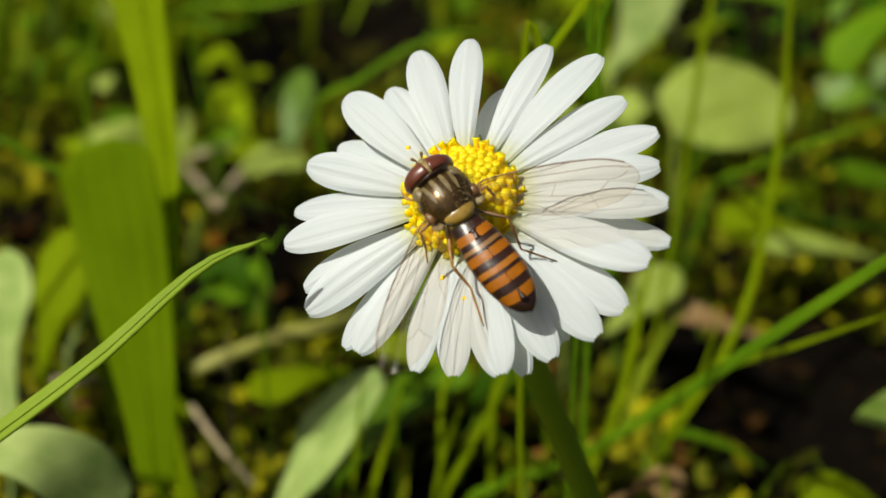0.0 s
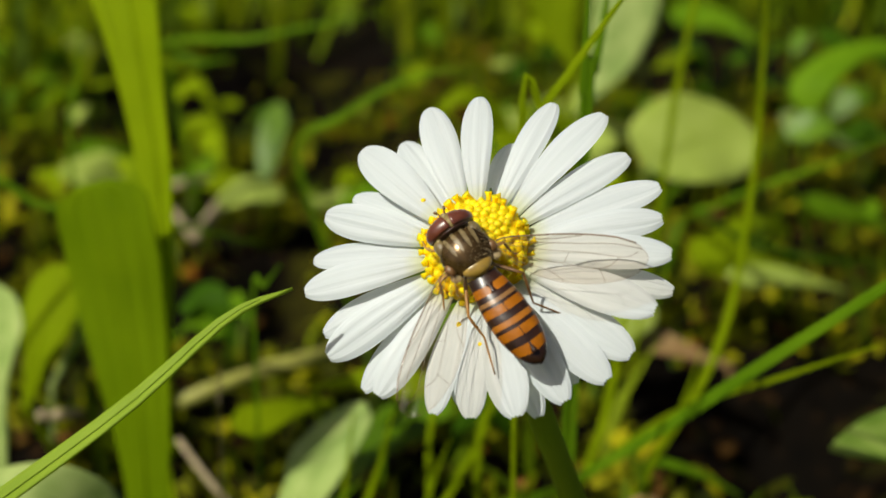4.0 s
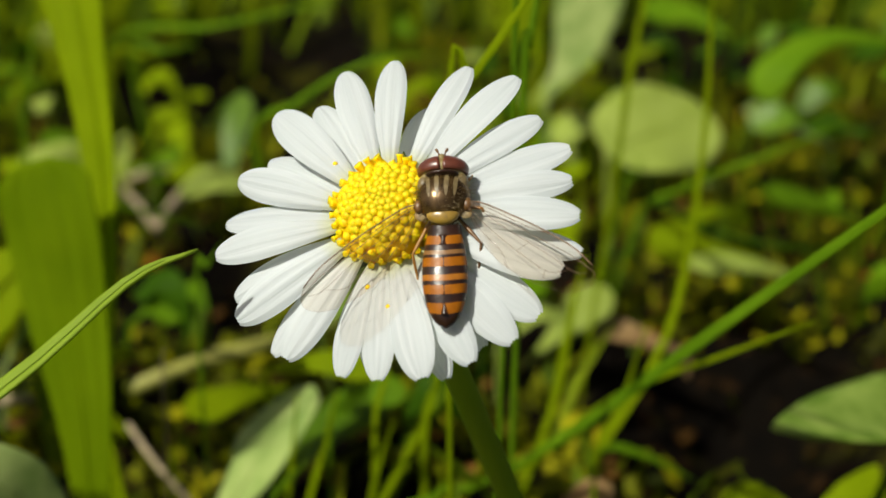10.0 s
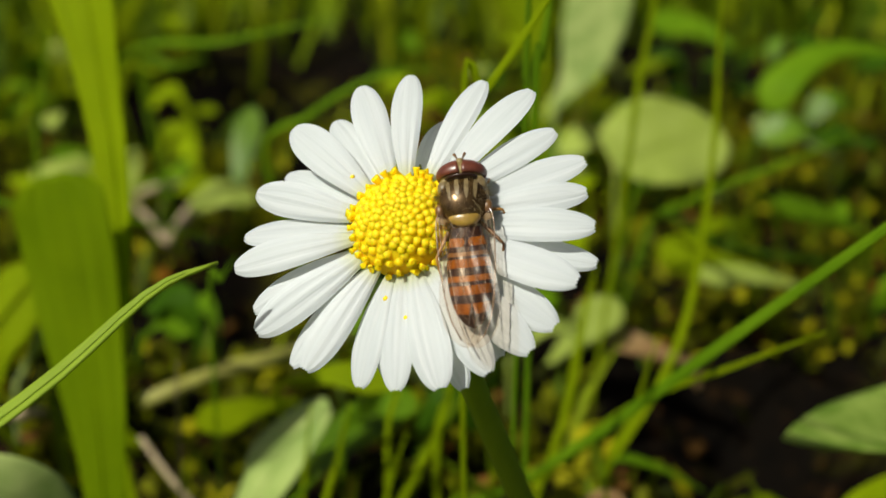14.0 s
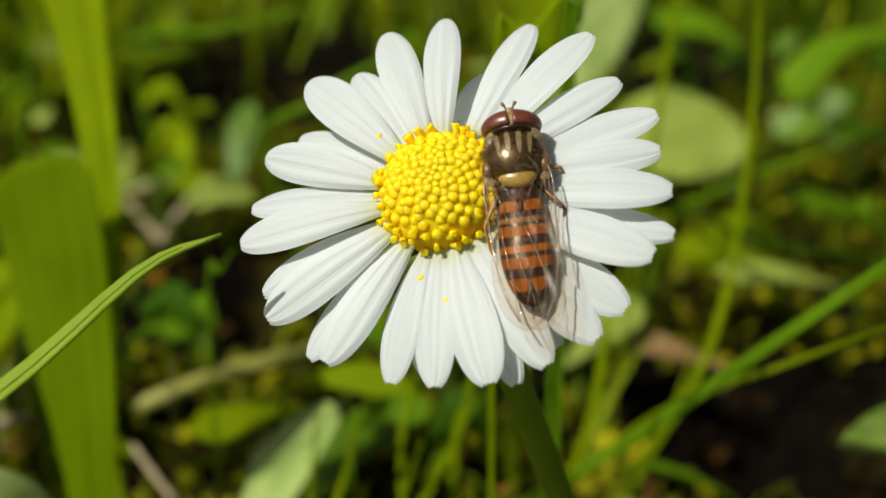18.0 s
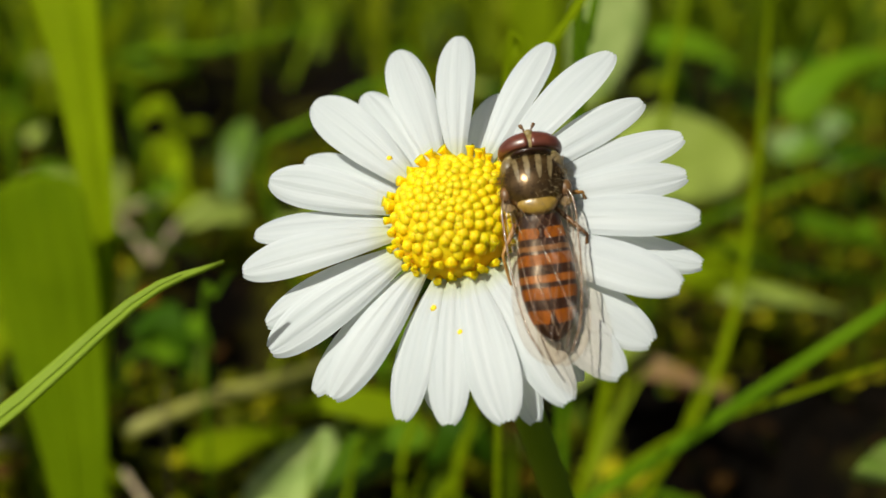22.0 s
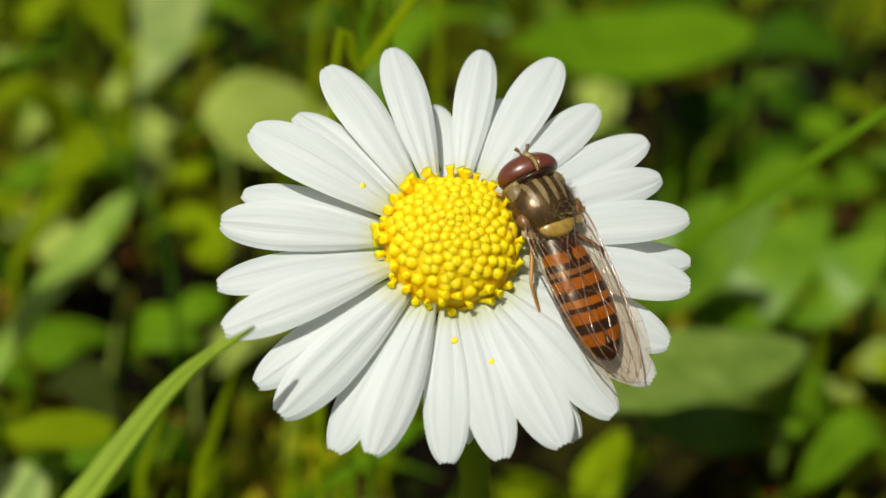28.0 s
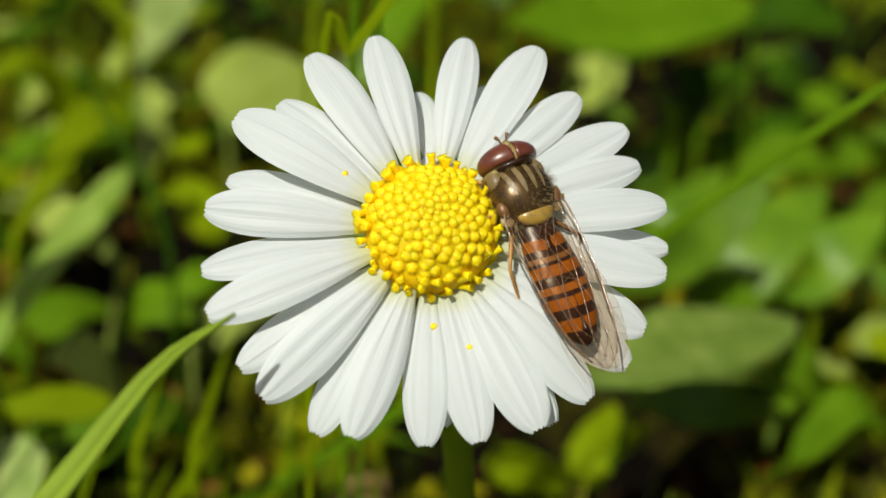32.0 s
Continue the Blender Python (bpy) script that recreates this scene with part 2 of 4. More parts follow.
ORANGE = plain("abdomen_orange", (0.23, 0.070, 0.002), (0.33, 0.106, 0.003), 0.4, 1200, 0.22)
DULL = plain("abdomen_grey_orange", (0.17, 0.08, 0.022), (0.25, 0.125, 0.04), 0.36, 1200, 0.5)
AMBER = plain("abdomen_amber", (0.27, 0.09, 0.008), (0.36, 0.13, 0.012), 0.34, 1200, 0.35)
BLACK = plain("abdomen_black", (0.014, 0.006, 0.004), (0.034, 0.013, 0.007), 0.3, 1200, 0.4)
LEG = plain("leg_amber", (0.26, 0.12, 0.02), (0.40, 0.20, 0.04), 0.4, 1500)
LEG_DARK = plain("leg_dark", (0.08, 0.036, 0.011), (0.19, 0.09, 0.024), 0.4, 1500)
VEIN = plain("wing_vein", (0.14, 0.08, 0.04), (0.24, 0.15, 0.085), 0.16, 1500, 1.0)


def wing_material():
    m, nt, bsdf, end = shader("wing_membrane")
    clear = node(nt, "ShaderNodeBsdfTransparent")
    clear.inputs["Color"].default_value = (0.94, 0.885, 0.82, 1)
    gl = node(nt, "ShaderNodeBsdfGlossy", Roughness=0.2)
    gl.inputs["Color"].default_value = (1.0, 0.96, 0.92, 1)
    g = grain(nt, 1700, 3)
    b = node(nt, "ShaderNodeBump", Strength=0.12, Distance=0.0001)
    nt.links.new(g, b.inputs["Height"])
    nt.links.new(b.outputs[0], gl.inputs["Normal"])
    fr = node(nt, "ShaderNodeFresnel", IOR=1.10)
    milk = node(nt, "ShaderNodeBsdfDiffuse")
    milk.inputs["Color"].default_value = (0.10, 0.05, 0.025, 1)
    veil = nt.nodes.new("ShaderNodeMixShader")
    veil.inputs[0].default_value = 0.03
    nt.links.new(clear.outputs[0], veil.inputs[1])
    nt.links.new(milk.outputs[0], veil.inputs[2])
    mix = nt.nodes.new("ShaderNodeMixShader")
    nt.links.new(fr.outputs[0], mix.inputs[0])
    nt.links.new(veil.outputs[0], mix.inputs[1])
    nt.links.new(gl.outputs[0], mix.inputs[2])
    nt.links.new(mix.outputs[0], end.inputs[0])
    return m


WING = wing_material()


# ---- builders ----
def mesh_of(name, verts, faces, material, smooth=True, uvs=None):
    me = bpy.data.meshes.new(name)
    me.from_pydata([tuple(v) for v in verts], [], faces)
    me.materials.append(material)
    if smooth:
        me.polygons.foreach_set("use_smooth", [True] * len(me.polygons))
    if uvs is not None:
        layer = me.uv_layers.new(name="UVMap")
        for loop in me.loops:
            layer.data[loop.index].uv = uvs[loop.vertex_index]
    me.update()
    return me


def part(name, me, parent, label="", m=None):
    ob = new(name, me)
    ob.parent = parent
    if m is not None:
        ob.matrix_basis = m
    if label:
        tagged(ob, label)
    return ob


def curve_points(pts, n):
    """n + 1 points of a smooth line through pts (Catmull-Rom)."""
    p = [Vector(q) for q in pts]
    p = [p[0] * 2 - p[1], *p, p[-1] * 2 - p[-2]]
    spans, out = len(p) - 3, []
    for i in range(n + 1):
        s = min(i * spans / n, spans - 1e-9)
        k, u = int(s), s - int(s)
        a, b, c, d = p[k : k + 4]
        out.append(0.5 * (2 * b + (c - a) * u + (2 * a - 5 * b + 4 * c - d) * u * u + (3 * b - a - 3 * c + d) * u**3))
    return out


def tube_data(line, radii, sides=8):
    """Vertices and faces of a round tube along a line; ends closed."""
    verts, faces = [], []
    side = None
    for i, p in enumerate(line):
        way = (line[min(i + 1, len(line) - 1)] - line[max(i - 1, 0)]).normalized()
        if side is None:
            side = way.orthogonal().normalized()
        side = (side - way * side.dot(way)).normalized()
        up = way.cross(side)
        r = radii[i] if isinstance(radii, (list, tuple)) else radii
        verts += [p + (side * math.cos(a) + up * math.sin(a)) * r for a in (2 * math.pi * k / sides for k in range(sides))]
    for i in range(len(line) - 1):
        for k in range(sides):
            a, b = i * sides + k, i * sides + (k + 1) % sides
            faces.append((a, b, b + sides, a + sides))
    faces.append(tuple(range(sides))[::-1])
    faces.append(tuple(range(len(verts) - sides, len(verts))))
    return verts, faces


def sheet_data(line, width_at, facing, cup, across=6, ripple=0.0, seed=0, pleat=0.0):
    """A leaf surface along a line: width_at(u) half widths, cup lifts the rims, with thickness."""
    rnd = random.Random(seed)
    phase = rnd.uniform(0, 6)
    verts, faces, n = [], [], len(line)
    for i, p in enumerate(line):
        u = i / (n - 1)
        way = (line[min(i + 1, n - 1)] - line[max(i - 1, 0)]).normalized()
        side = way.cross(facing).normalized()
        up = side.cross(way).normalized()
        h = width_at(u)
        for k in range(across + 1):
            v = 2 * k / across - 1
            wave = ripple * h * math.sin(u * 9 + phase + v * 1.3) * v * v
            verts.append(p + side * (h * v) + up * (cup * h * (abs(v) ** 1.3 - 0.3) + wave + pleat * h * math.sin(v * 16 + phase)))
    m = across + 1
    for i in range(n - 1):
        for k in range(across):
            a = i * m + k
            faces.append((a, a + 1, a + m + 1, a + m))
    return verts, faces


FACING = Vector((-0.3, -0.55, 0.78)).normalized()
count = [0]


def blade(name, label, material, pts, width, keel=0.2, flare=False, face=None, pleat=0.0):
    """One grass blade, its foot on the ground."""
    count[0] += 1
    base = Vector(pts[0]) * MM
    line = [q * MM - base for q in curve_points(pts, 26)]
    half = width * MM / 2

    def width_at(u):
        if flare:
            return half * (0.26 + 0.74 * u**3)
        return half * min(1.0, 0.55 + 1.2 * u) * max(0.02, 1 - max(0.0, (u - 0.45) / 0.55) ** 1.7)

    verts, faces = sheet_data(line, width_at, Vector(face).normalized() if face else FACING, keel, 32 if pleat else 6, 0.05, count[0], pleat)
    ob = new(name, mesh_of(name, verts, faces, material))
    ob.location = base
    solid = ob.modifiers.new("thickness", "SOLIDIFY")
    solid.thickness = 0.00018
    rib, rf = tube_data([q for q in line[:-2]], [max(0.06 * half, 0.00008) * (1 - 0.6 * i / 26) for i in range(25)], 5)
    part("midrib", mesh_of("midrib", rib, rf, material), ob)
    return tagged(ob, label, "grass blade", "grass blades round the daisy")


def leaf(name, label, material, pts, width, shape="spoon", face=None, pleat=0.0):
    """One ground leaf: blade, midrib and a stalk down into the soil."""
    count[0] += 1
    rnd = random.Random(count[0])
    line = [q * MM for q in curve_points(pts, 24)]
    foot = Vector((line[0].x + rnd.uniform(-0.004, 0.004), line[0].y + rnd.uniform(0.0, 0.006), -0.002))
    line = [q - foot for q in line]
    half = width * MM / 2

    def width_at(u):
        if shape == "round":
            return half * max(0.03, math.sqrt(max(0.0, 1 - abs(2 * u - 1) ** 2.2)))
        if shape == "blunt":
            return half * (0.42 + 0.58 * min(1.0, 1.5 * u)) * math.sqrt(max(0.02, 1 - max(0.0, (u - 0.84) / 0.165) ** 2.6))
        if shape == "oval":
            return half * max(0.03, math.sin(math.pi * min(1.0, u**0.85)) ** 0.75) * (1 + 0.03 * math.sin(u * 19 + count[0]))
        rise = min(1.0, 0.12 + 1.15 * u**1.2)
        return half * rise * max(0.03, math.sqrt(max(0.0, 1 - max(0.0, (u - 0.5) / 0.5) ** 2.4)))

    holder = new(name)
    holder.location = foot
    holder.empty_display_size = 0.002
    verts, faces = sheet_data(line, width_at, Vector(face).normalized() if face else FACING, rnd.uniform(-0.05, 0.10), 32 if pleat else 10, 0.11 if shape == "oval" else 0.07, count[0], pleat)
    b = part("leaf_blade", mesh_of("leaf_blade", verts, faces, material), holder)
    solid = b.modifiers.new("thickness", "SOLIDIFY")
    solid.thickness = 0.0003
    rib, rf = tube_data([q + Vector((0, 0, -0.0002)) for q in line[:-1]], [0.00042 * (1 - 0.75 * i / 23) for i in range(24)], 6)
    part("midrib", mesh_of("midrib", rib, rf, material), holder)
    start = line[0]
    stalk = curve_points([start + (start - line[2]) * -0.1, start * 0.55 + Vector((0, 0, 0.0)), Vector((0, 0, 0))], 8)
    sv, sf = tube_data(stalk, 0.00055, 6)
    part("stalk", mesh_of("stalk", sv, sf, material), holder)
    return tagged(holder, label, "leaf", "low leaves round the daisy")


def tube(name, label, material, pts, width):
    base = Vector(pts[0]) * MM
    line = [q * MM - base for q in curve_points(pts, 20)]
    rnd = random.Random(len(label))
    v, fa = tube_data(line, [width * MM / 2 * rnd.uniform(0.85, 1.1) for _ in line], 8)
    ob = new(name, mesh_of(name, v, fa, material))
    ob.location = base
    return tagged(ob, label, "stalk", "stalks on the ground")


# ---- ground ----
# pits added where the ground lies in shade, shaped to come out dark
SHADE_HOLLOWS = (
    (0.057, 0.106, 0.020, 0.022, 0.020), (0.066, 0.082, 0.016, 0.016, 0.018), (0.046, 0.092, 0.012, 0.012, 0.014), (-0.097, 0.350, 0.030, 0.050, 0.030), (-0.038, 0.160, 0.012, 0.022, 0.016),
    (-0.058, 0.150, 0.012, 0.016, 0.014), (0.029, 0.118, 0.010, 0.014, 0.012), (0.104, 0.430, 0.030, 0.060, 0.030), (0.018, 0.178, 0.012, 0.020, 0.014), (0.330, 0.320, 0.040, 0.060, 0.030),
    (-0.060, 0.430, 0.030, 0.070, 0.030), (0.200, 0.260, 0.030, 0.040, 0.026), (0.140, 0.200, 0.020, 0.026, 0.020), (-0.020, 0.260, 0.020, 0.040, 0.020),
    (0.013, 0.147, 0.013, 0.018, 0.018), (0.270, 0.235, 0.030, 0.035, 0.030), (0.072, 0.062, 0.010, 0.010, 0.014),
)


def hollow(x, y):
    """Depth of the pits added between the leaves so that shaded spots go dark."""
    return sum(d * math.exp(-(((x - a) / rx) ** 2 + ((y - b) / ry) ** 2)) for a, b, rx, ry, d in SHADE_HOLLOWS)


def relief(x, y):
    """Lumps of the ground: cushions of moss with clefts between."""
    return 0.009 * noise.noise((x * 32, y * 32, 0.3)) + 0.0035 * noise.noise((x * 120, y * 120, 2.0))


def build_ground():
    n, a, b = 150, 0.035, 7.4
    axis = [a * math.sinh(b * k / n) for k in range(-n, n + 1)]
    verts, m = [], 2 * n + 1
    for y in axis:
        for x in axis:
            x2, y2 = x + 0.03, y + 0.14
            h = relief(x2, y2)
            far = math.hypot(x2, y2)
            h += 0.12 * max(0.0, min(1.0, (far - 2.5) / 8)) * noise.noise((x2 * 0.4, y2 * 0.4, 5.0))
            verts.append((x2, y2, h - 0.003 - hollow(x2, y2)))
    faces = [(i * m + k, i * m + k + 1, (i + 1) * m + k + 1, (i + 1) * m + k) for i in range(m - 1) for k in range(m - 1)]
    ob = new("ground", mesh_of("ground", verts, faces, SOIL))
    tagged(ob, "crumbly soil coloured near black for its shaded gaps, with moss under the turf", "ground", kind="structure")


build_ground()


# ---- daisy ----
HEAD = Matrix(((0.9622, 0, -0.27235, 0.00063), (-0.20032, 0.6775, -0.70772, 0.00012), (0.18452, 0.73552, 0.65189, 0.06374), (0, 0, 0, 1)))
DOME_R, DOME_H = 3.25, 2.6
# angle, length, height of the tip, width, lift over its neighbours, lean; degrees and millimetres
PETALS = [
    (89, 10.5, 0.2, 2.25, 0.10, 2), (64, 10.9, -0.6, 2.15, 0.12, -4), (46, 11.4, 0.4, 2.6, -0.05, -6), (30, 10.7, -0.2, 2.3, 0.15, -5), (15, 11.5, 0.1, 2.45, -0.05, -9), (4, 11.2, 0.1, 2.15, 0.08, -2), (-8, 11.7, 0.7, 2.3, -0.05, 3), (-17, 11.9, -0.4, 1.95, -0.35, 0), (-25, 11.5, 0.5, 2.55, 0.20, 4), (-39, 11.3, -0.3, 2.6, -0.15, 5), (-50, 11.3, -0.2, 2.5, 0.05, 3), (-64, 10.9, 0.0, 2.4, 0.15, -3), (-73, 10.7, -0.5, 1.9, -0.35, 0), (-79, 10.7, 0.3, 2.75, 0.22, 3), (-94, 10.3, 0.2, 2.35, 0.02, 5), (-108, 10.2, -0.2, 2.25, -0.12, 9), (-126, 10.6, 0.3, 2.4, 0.30, -6), (-136, 10.9, -0.5, 2.3, -0.30, 10), (-149, 11.2, 0.0, 2.6, 0.28, -7), (-159, 11.0, -0.3, 2.1, -0.22, -5), (-173, 11.2, 0.6, 2.35, 0.25, -10), (175, 10.9, 0.3, 2.15, -0.22, 9), (160, 10.6, 0.2, 2.45, 0.15, -3), (146, 10.1, -0.6, 2.0, -0.40, 4), (134, 10.7, 0.5, 2.75, 0.28, 2), (120, 9.9, -0.4, 2.2, -0.10, -2), (107, 10.7, 0.1, 2.45, 0.12, 4),
]
UNDER = [(78, 8.6, -1.2), (55, 9.6, -1.3), (-58, 9.6, -1.5), (-101, 9.0, -1.3)]


def petal_mesh(length, tip, width, seed):
    """One ray floret along +x from the disc's rim: grooved, blunt with two small notches."""
    rnd = random.Random(seed)
    n, across = 20, 12
    bend, droop, lean = rnd.uniform(0.30, 0.55), rnd.uniform(-0.05, 0.15), rnd.uniform(-0.25, 0.25)
    verts, uvs, faces = [], [], []
    r0 = 2.3
    for i in range(n + 1):
        u = 1 - (1 - i / n) ** 1.5
        half = width / 2 * (0.22 + 0.78 * math.sin(min(1.0, u / 0.70) * math.pi / 2) ** 1.15) * math.sqrt(max(0.0, 1 - max(0.0, (u - 0.66) / 0.352) ** 2.2))
        half = max(half, 0.16)
        for k in range(across + 1):
            v = 2 * k / across - 1
            back = 0.0
            if u > 0.93:
                back = 0.085 * (math.cos(v * math.pi * 3) * 0.5 + 0.5) * (u - 0.93) / 0.07 * (1 if abs(v) < 0.8 else 0)
            x = r0 + (length - r0) * u - back + 0.0
            groove = 0.052 * math.cos(v * math.pi * 3.0) * min(1, u * 4) * (1 - 0.5 * u)
            z = 0.15 + (tip - 0.15) * u + bend * math.sin(u * math.pi) - droop * u**6 + 0.20 * (1 - v * v) * (1 - 0.3 * u) - 0.1 + groove
            y = half * v + lean * math.sin(u * math.pi / 2) * u * 0.5
            verts.append((x * MM, y * MM, (z + lean * v * half * 0.5) * MM))
            uvs.append(((v + 1) / 2 + seed * 3.37, u))
    m = across + 1
    for i in range(n):
        for k in range(across):
            a = i * m + k
            faces.append((a, a + m, a + m + 1, a + 1))
    return mesh_of("petal", verts, faces, PETAL, uvs=uvs)


def dome(r):
    return 0.08 + DOME_H * math.sqrt(max(0.0, 1 - (r / (DOME_R * 1.02)) ** 1.85))


def floret_mesh(kind):
    """A closed bud (0), a half open one (1) or an open five-lobed star (2)."""
    verts, faces, sides = [], [], 10
    if kind == 0:
        rings = [(0.25, -0.25), (0.265, 0.0), (0.25, 0.09), (0.20, 0.165), (0.12, 0.21), (0.04, 0.225)]
    elif kind == 1:
        rings = [(0.17, -0.25), (0.18, 0.15), (0.23, 0.38), (0.22, 0.50), (0.08, 0.46)]
    else:
        rings = [(0.15, -0.25), (0.16, 0.30), (0.20, 0.48), (0.24, 0.58), (0.11, 0.54)]
    for r, z in rings:
        for k in range(sides):
            a = 2 * math.pi * k / sides
            s = 1 + (0.07 * (1 if k % 2 else -1) if kind and r > 0.2 else 0)
            verts.append((r * s * math.cos(a) * MM, r * s * math.sin(a) * MM, z * MM))
    for i in range(len(rings) - 1):
        for k in range(sides):
            a, b = i * sides + k, i * sides + (k + 1) % sides
            faces.append((a, b, b + sides, a + sides))
    faces.append(tuple(range(len(verts) - sides, len(verts))))
    return mesh_of("floret", verts, faces, YOLK)


def build_daisy():
    foot = Vector((21.5, 27.0, -3.0)) * MM
    daisy = new("daisy")
    daisy.location = foot
    daisy.empty_display_size = 0.003
    tagged(daisy, "white daisy in full bloom with a domed yellow centre", "daisy")
    shift = Matrix.Translation(-foot)
    head = shift @ HEAD
    rnd = random.Random(4)
    stem = [q * MM - foot for q in curve_points([(21.5, 27.0, -3.0), (17.6, 22.6, 11.0), (14.7, 18.7, 20.0), (11.5, 14.1, 30.0), (8.3, 9.6, 40.0), (5.1, 5.1, 50.0), (2.6, 2.4, 58.0), (1.3, 1.2, 61.8)], 30)]
    v, fa = tube_data(stem, [0.00085 + 0.00025 * (1 - i / 30) for i in range(31)], 12)
    part("stem", mesh_of("stem", v, fa, STEM), daisy, "slender green hairy stem")
    # cup of bracts
    verts, faces, sides = [], [], 20
    rings = [(1.0, -2.6), (1.9, -2.2), (2.6, -1.5), (2.9, -0.8), (2.5, -0.4)]
    for r, z in rings:
        verts += [(r * math.cos(2 * math.pi * k / sides) * MM, r * math.sin(2 * math.pi * k / sides) * MM, z * MM) for k in range(sides)]
    for i in range(len(rings) - 1):
        for k in range(sides):
            a, b = i * sides + k, i * sides + (k + 1) % sides
            faces.append((a, b, b + sides, a + sides))
    faces.append(tuple(range(sides))[::-1])
    cup = part("bract_cup", mesh_of("bract_cup", verts, faces, BRACT), daisy, "green cup under the petals", head)
    bv, bf = sheet_data([Vector((1.6 + 0.42 * i, 0, -2.1 + 0.28 * i)) * MM for i in range(8)], lambda u: (0.62 * (1 - u**2.2) + 0.04) * MM, Vector((0.5, 0, -0.8)), 0.15, 4)
    bm = mesh_of("bract", bv, bf, BRACT)
    for k in range(13):
        part("bract", bm, cup, m=pose(0, 0, -0.0001, 0, 0, k * 360 / 13 + rnd.uniform(-4, 4)))
    # petals
    for i, (angle, length, tip, w, lift, roll) in enumerate(PETALS):
        part("petal", petal_mesh(length + 0.4 * max(0.0, math.sin(radians(angle))), tip, w * 0.95, i), daisy, m=head @ pose(0, 0, lift * MM, roll + rnd.uniform(-3, 3), 0, angle))
    for i, (angle, length, tip) in enumerate(UNDER):
        part("petal", petal_mesh(length, tip, 2.0, 40 + i), daisy, m=head @ pose(0, 0, -0.0007, rnd.uniform(-6, 6), 0, angle))
    # yellow disc
    verts, faces, sides = [], [], 28
    rings = [(DOME_R * 0.96, -0.6)] + [(DOME_R * s, dome(DOME_R * s) + 0.16 * s) for s in (0.97, 0.9, 0.78, 0.6, 0.4, 0.2)]
    for r, z in rings:
        verts += [(r * math.cos(2 * math.pi * k / sides) * MM, r * math.sin(2 * math.pi * k / sides) * MM, z * MM) for k in range(sides)]
    for i in range(len(rings) - 1):
        for k in range(sides):
            a, b = i * sides + k, i * sides + (k + 1) % sides
            faces.append((a, b, b + sides, a + sides))
    faces.append(tuple(range(len(verts) - sides, len(verts))))
    disc = part("disc", mesh_of("disc", verts, faces, YOLK_DEEP), daisy, "domed yellow centre of packed florets", head)
    kinds = [floret_mesh(k) for k in range(3)]
    total, power = 170, 0.57
    for i in range(total):
        r = DOME_R * ((i + 0.5) / total) ** power
        step = DOME_R * power * ((i + 0.5) / total) ** (power - 1) / total
        size = math.sqrt(2 * math.pi * r * step * 1.12) / 2 * 1.17
        a = i * 2.399963 + rnd.uniform(-0.1, 0.1)
        r *= rnd.uniform(0.985, 1.015)
        z = dome(r) + rnd.uniform(-0.02, 0.04) - 0.10 * max(0.0, 1 - r / 1.8)
        slope = (dome(max(0, r - 0.05)) - dome(r + 0.05)) / 0.1
        tilt = math.degrees(math.atan(min(slope, 2.4))) * 0.9
        kind = 0 if r < DOME_R * 0.86 else (1 if rnd.random() < 0.6 else 2)
        if r > DOME_R * 0.93 and rnd.random() < 0.6:
            kind = 2
        s = size / 0.232 * rnd.uniform(0.92, 1.08)
        if kind:
            s *= rnd.uniform(0.6, 0.8) * (1.25 if 60 < math.degrees(a) % 360 < 170 else 1.0)
        m = pose(r * math.cos(a) * MM, r * math.sin(a) * MM, z * MM, 0, 0, math.degrees(a)) @ pose(0, 0, 0, 0, tilt + rnd.uniform(-5, 5), rnd.uniform(0, 90)) @ Matrix.Diagonal((s, s, s, 1))
        part("floret", kinds[kind], disc, m=m)
    # rim of open florets lying over the petals' feet
    for i in range(26):
        a = (i + rnd.uniform(-0.4, 0.4)) * 2 * math.pi / 26
        r, s = rnd.uniform(3.05, 3.3), rnd.uniform(0.55, 0.95)
        m = pose(r * math.cos(a) * MM, r * math.sin(a) * MM, rnd.uniform(0.30, 0.55) * MM, 0, 0, math.degrees(a)) @ pose(0, 0, 0, 0, rnd.uniform(40, 72), rnd.uniform(0, 90)) @ Matrix.Diagonal((s, s, s, 1))
        part("floret", kinds[1 if rnd.random() < 0.4 else 2], disc, m=m)
    # pollen grains dropped on petals
    gv, gf = tube_data([Vector((0, 0, z * MM)) for z in (-0.12, 0.0, 0.12)], [0.00012, 0.0002, 0.0001], 6)
    grain_mesh = mesh_of("pollen_grain", gv, gf, POLLEN)
    for x, y, z in ((0.1, -6.0, 0.55), (-3.3, 3.6, 0.95), (-1.2, -4.6, 0.45), (-5.0, -0.4, 0.6)):
        part("pollen_grain", grain_mesh, daisy, m=head @ pose(x * MM, y * MM, z * MM))
    return disc


daisy_disc = build_daisy()
cam.data.dof.focus_object = daisy_disc


# ---- hoverfly ----
def ball(name, material, centre, radii, rings=10, sides=16, shape=None):
    """A rounded body; shape(x, y, z) may push unit-sphere points about."""
    verts, faces = [], []
    for i in range(rings + 1):
        t = math.pi * i / rings
        for k in range(sides):
            a = 2 * math.pi * k / sides
            p = (math.sin(t) * math.cos(a), math.cos(t), math.sin(t) * math.sin(a))
            if shape:
                p = shape(*p)
            verts.append([(c + q * r) * MM for c, q, r in zip(centre, p, radii)])
    for i in range(rings):
        for k in range(sides):
            a, b = i * sides + k, i * sides + (k + 1) % sides
            faces.append((a, a + sides, b + sides, b))
    return mesh_of(name, verts, faces, material)


